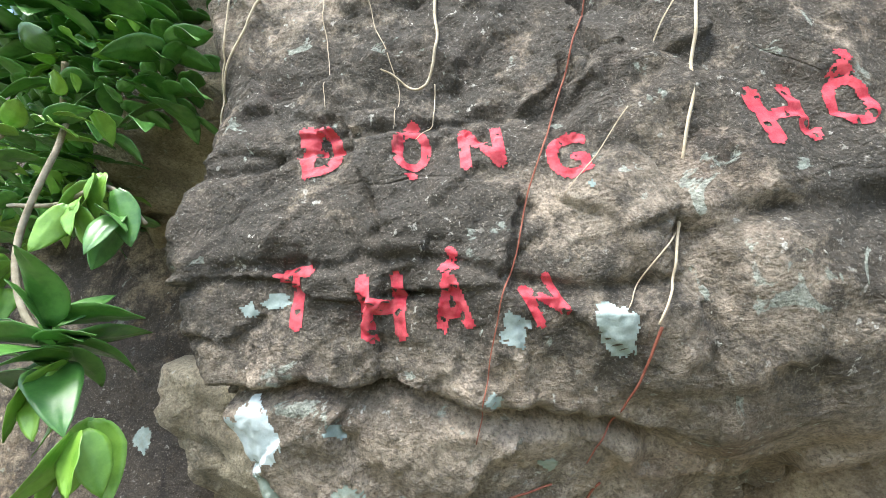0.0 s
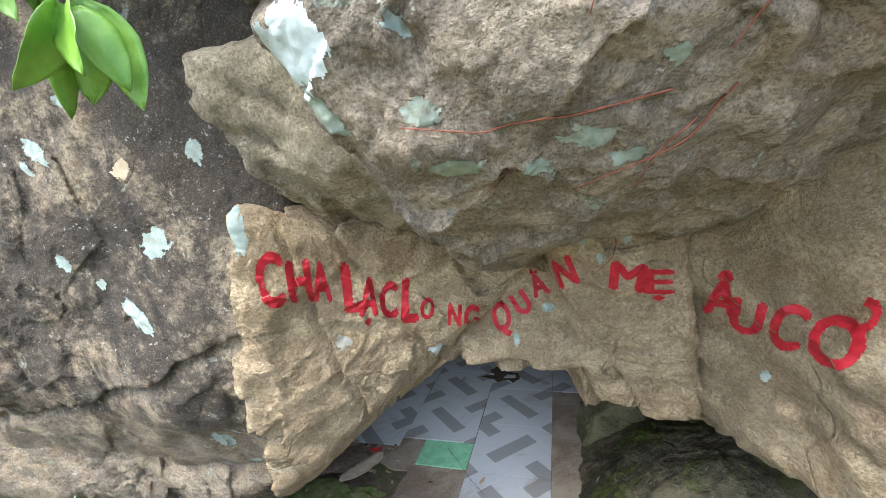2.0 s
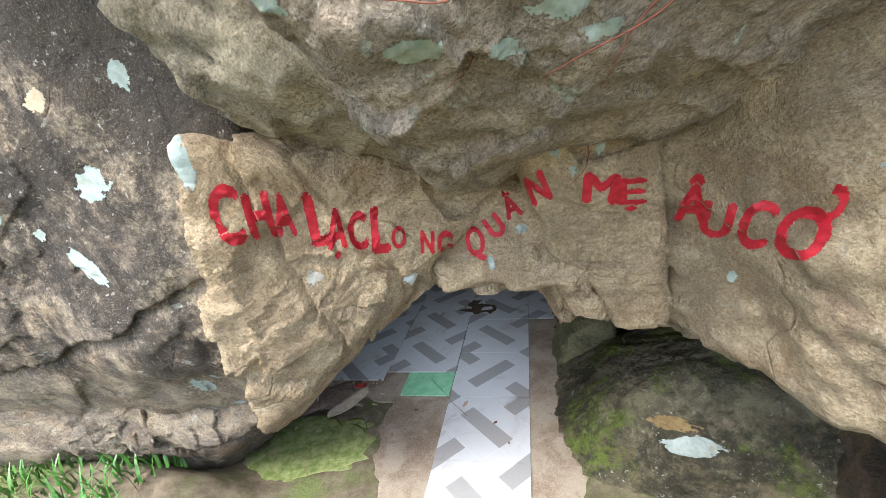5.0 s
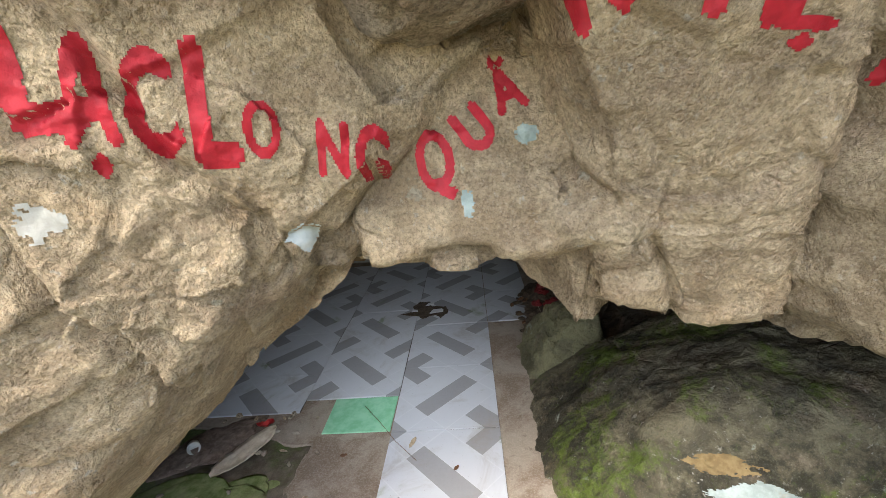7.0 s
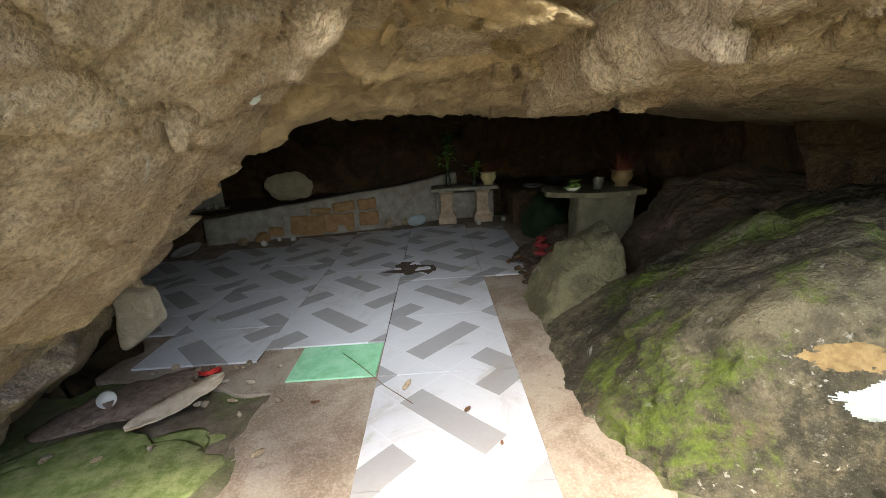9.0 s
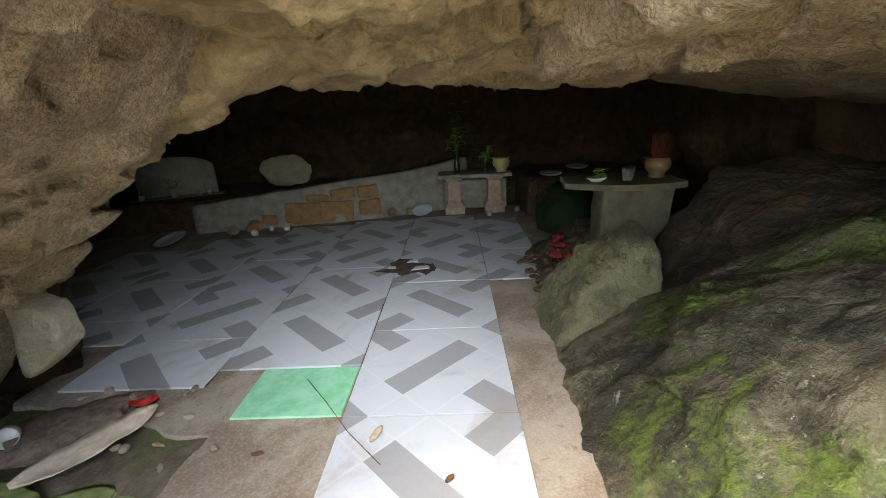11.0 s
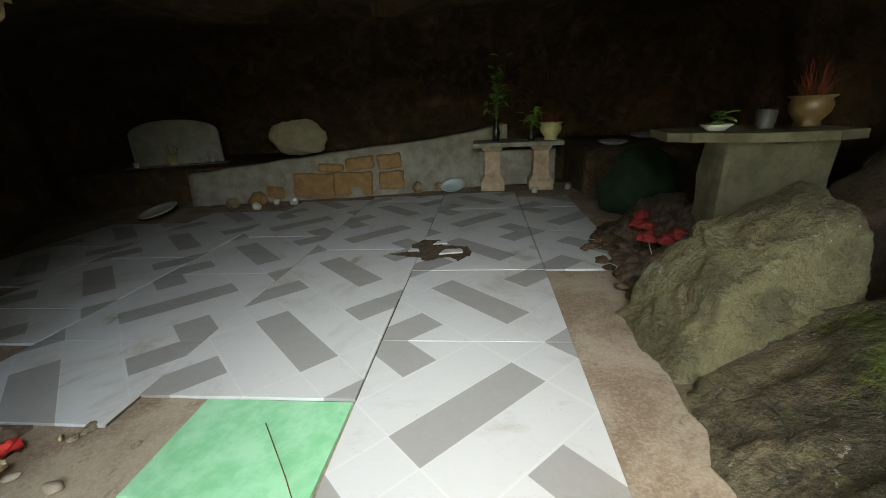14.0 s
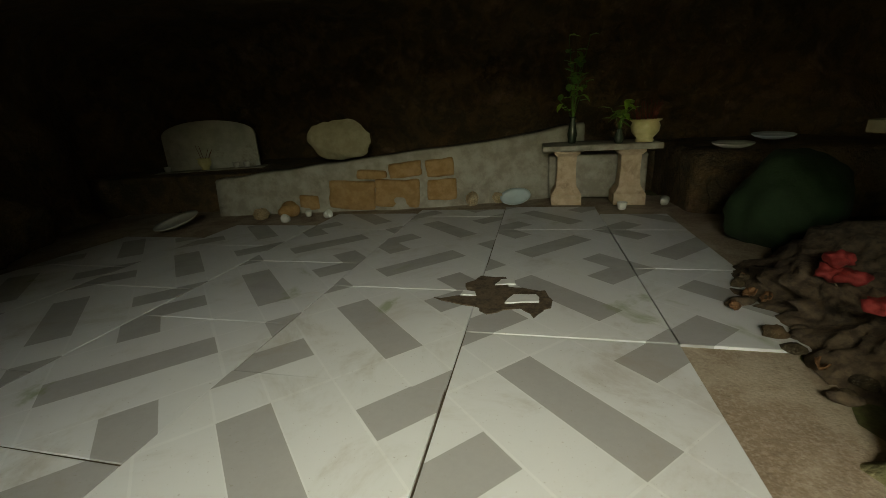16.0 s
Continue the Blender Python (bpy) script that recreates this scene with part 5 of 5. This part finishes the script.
def vase(at, label, height, leaves, seed, leaf_list, size, reach):
    ob = thing("vase", at, label, "vase")
    part("vase_body", lathe([(0.03, 0), (0.035, 0.01), (0.045, height * 0.35), (0.03, height * 0.7), (0.022, height * 0.88), (0.032, height), (0.026, height), (0.016, height * 0.86)], 18), dark_glass, ob)
    rnd = random.Random(seed)
    for k in range(leaves):
        top = Vector((rnd.uniform(-0.13, 0.16), rnd.uniform(-0.1, 0.1), height + rnd.uniform(0.12, reach)))
        stem = part("stem", tube([(0, 0, height * 0.8), (top.x * 0.4, top.y * 0.4, (height + top.z) / 2), top], 0.003, 4), leaf_mat, ob)
        for j in range(4):
            lf = new("leaf", rnd.choice(leaf_list))
            lf.parent = stem
            f = 0.55 + 0.15 * j
            lf.matrix_local = Matrix.Translation((top.x * f, top.y * f, height * 0.8 + (top.z - height * 0.8) * f)) @ pose(0, 0, 0, rnd.uniform(-30, 50), 0, rnd.uniform(0, 360)) @ Matrix.Scale(size, 4)
    return ob


vase((0.6, 4.3, 0.557), "dark slender vase with tall dry green stems", 0.24, 10, 3, SMALL, 1.0, 0.72)
vase((0.98, 4.1, 0.557), "small dark vase with pale green leaves", 0.12, 5, 6, YOUNG, 0.7, 0.3)

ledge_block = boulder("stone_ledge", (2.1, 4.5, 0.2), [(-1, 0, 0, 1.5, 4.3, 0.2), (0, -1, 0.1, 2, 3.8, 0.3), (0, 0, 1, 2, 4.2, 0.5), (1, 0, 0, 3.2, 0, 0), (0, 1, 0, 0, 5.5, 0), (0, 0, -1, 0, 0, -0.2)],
                      rock_cave_unlit, "dark stone ledge at the back of the cave", 5, 12, 0.02, 0.015, 0.006, 77)
plate((1.83, 3.98, 0.5), 0.15, 3, 0, white_china, "white china plate on the dark stone ledge")
plate((2.28, 4.35, 0.53), 0.16, 4, 0, blue_china, "pale china plate on the dark stone ledge")

heap = tagged(part("covered_mound", stone_bmesh((0.62, 0.5, 0.62), 8, 4, 0.2), dark_green), "mound covered with dark green cloth beside the tiles", "cloth")
heap.matrix_world = pose(1.78, 3.0, 0.24, 0, 0, 20)


def flowers(at, seed, label):
    ob, rnd = thing("flowers", at, label, "flowers"), random.Random(seed)
    for k in range(4):
        x, y, z = rnd.uniform(-0.1, 0.1), rnd.uniform(-0.08, 0.08), rnd.uniform(0.03, 0.2)
        part("stem", tube([(x * 0.3, y * 0.3, 0), (x, y, z)], 0.003, 4), stem_mat, ob)
        head = part("flower_head", stone_bmesh((0.09, 0.08, 0.06), k + seed, 3, 0.7), red_petal, ob)
        head.location = (x, y, z + 0.01)
    return ob


flowers((1.5, 1.86, 0.08), 1, "faded red artificial flowers on the rubble")
flowers((1.42, 1.52, 0.03), 5, "faded red artificial flowers fallen on the rubble")


def right_altar():
    ob = thing("side_altar", (1.75, 1.62, 0), "rough concrete altar slab on a stone post", "altar")
    slab_part = part("altar_slab", slab_mesh("altar_slab", ragged([(-0.36, -0.02), (-0.08, -0.22), (0.3, -0.26), (0.47, -0.2), (0.5, 0.4), (-0.3, 0.35)], 4, 0.02, 0.05), 0.72, 0.765, 0.006), olive, ob)
    post = part("post", box((0.52, 0.26, 0.66), 0.03, 0.03, 6, 3), olive, ob)
    post.location = (0.16, 0.02, 0.06)
    return ob


right_altar()
rubble = boulder("rubble_mound", (1.75, 1.75, -0.1), [(-0.6, 0, 0.8, 1.35, 1.7, 0.08), (0, 0, 1, 0, 0, 0.3), (0, -1, 0.4, 1.7, 1.3, 0.15), (1, 0, 0, 3.4, 0, 0), (0, 1, 0.3, 0, 2.5, 0), (0, 0, -1, 0, 0, -0.4)],
                 dirt_mat, "dark mound of soil and rubble under the altar", 6, 8, 0.05, 0.06, 0.02, 81, scale=2.0, category="soil")
bowl((2.1, 1.66, 0.767), 0.1, 0.15, pot_mat, "ochre incense pot with red sticks on the altar slab", 26, 9)
for x, y in ((1.84, 1.56), (1.9, 1.68)):
    g = thing("glass_cup", (x, y, 0.768), "small glass cup on the altar slab", "cup", "cups on the altar")
    part("glass_body", lathe([(0.032, 0), (0.034, 0.004), (0.045, 0.09), (0.042, 0.09), (0.031, 0.008)], 20), clear_glass, g)
dish = thing("offering_dish", (1.62, 1.58, 0.768), "small white dish heaped with pale green leaves on the altar", "offering")
part("dish", lathe([(0.04, 0), (0.045, 0.006), (0.075, 0.03), (0.072, 0.032), (0.04, 0.01)], 20), white_china, dish)
rnd = random.Random(21)
for k in range(9):
    lf = new("leaf", rnd.choice(SMALL))
    lf.parent = dish
    lf.matrix_local = Matrix.Translation((rnd.uniform(-0.03, 0.03), rnd.uniform(-0.03, 0.03), 0.02 + 0.008 * k)) @ pose(0, 0, 0, rnd.uniform(-5, 40), 0, 40 * k) @ Matrix.Scale(0.9, 4)
rnd = random.Random(12)
for k in range(34):
    at = (rnd.uniform(1.15, 1.6), rnd.uniform(1.3, 2.4), 0.02)
    if k % 3 == 0:
        crumpled("debris_leaf", (at[0] - 0.1, at[1], 0.012), (rnd.uniform(0.06, 0.13), 0.04, 0.04), rnd.uniform(0, 360), brown_leaf_mat, "dead brown leaf among the rubble", "leaf", k)
    else:
        ob = tagged(part("rubble_stone", stone_bmesh((rnd.uniform(0.04, 0.14), rnd.uniform(0.03, 0.1), rnd.uniform(0.03, 0.08)), k, 2, 0.35), rnd.choice([dirt_mat, rock_shaded, rock_cave_unlit])),
                    "dark loose stone in the rubble beside the tiles", "stone", "rubble stones")
        ob.matrix_world = pose(*at, 0, 0, rnd.uniform(0, 360))
for k, (x, y, s) in enumerate([(-2.0, 3.5, 0.06), (-1.85, 3.62, 0.05), (-1.7, 3.66, 0.06), (1.0, 3.85, 0.06), (1.4, 4.1, 0.06)]):
    ob = tagged(part("white_cup", lathe([(0.5 * s, 0), (0.55 * s, 0.1 * s), (0.7 * s, s), (0.62 * s, s), (0.5 * s, 0.15 * s)], 16), white_china), "small white china cup lying on the floor", "cup", "cups on the floor")
    ob.matrix_world = pose(x, y, 0.02, 0 if k % 2 else 70, 0, 40 * k)
for k, (x, y, s) in enumerate([(-2.12, 3.72, 0.2), (-2.35, 3.6, 0.15), (-0.35, 4.2, 0.18), (-0.1, 4.3, 0.14)]):
    ob = tagged(part("loose_stone", stone_bmesh((s, s * 0.7, s * 0.8), 60 + k, 3, 0.3), orange_stone if k < 1 else rock_tan), "loose stone lying before the low wall", "stone", "stones by the wall")
    ob.matrix_world = pose(x, y, s * 0.3, 0, 0, 50 * k)

lay_tiles()
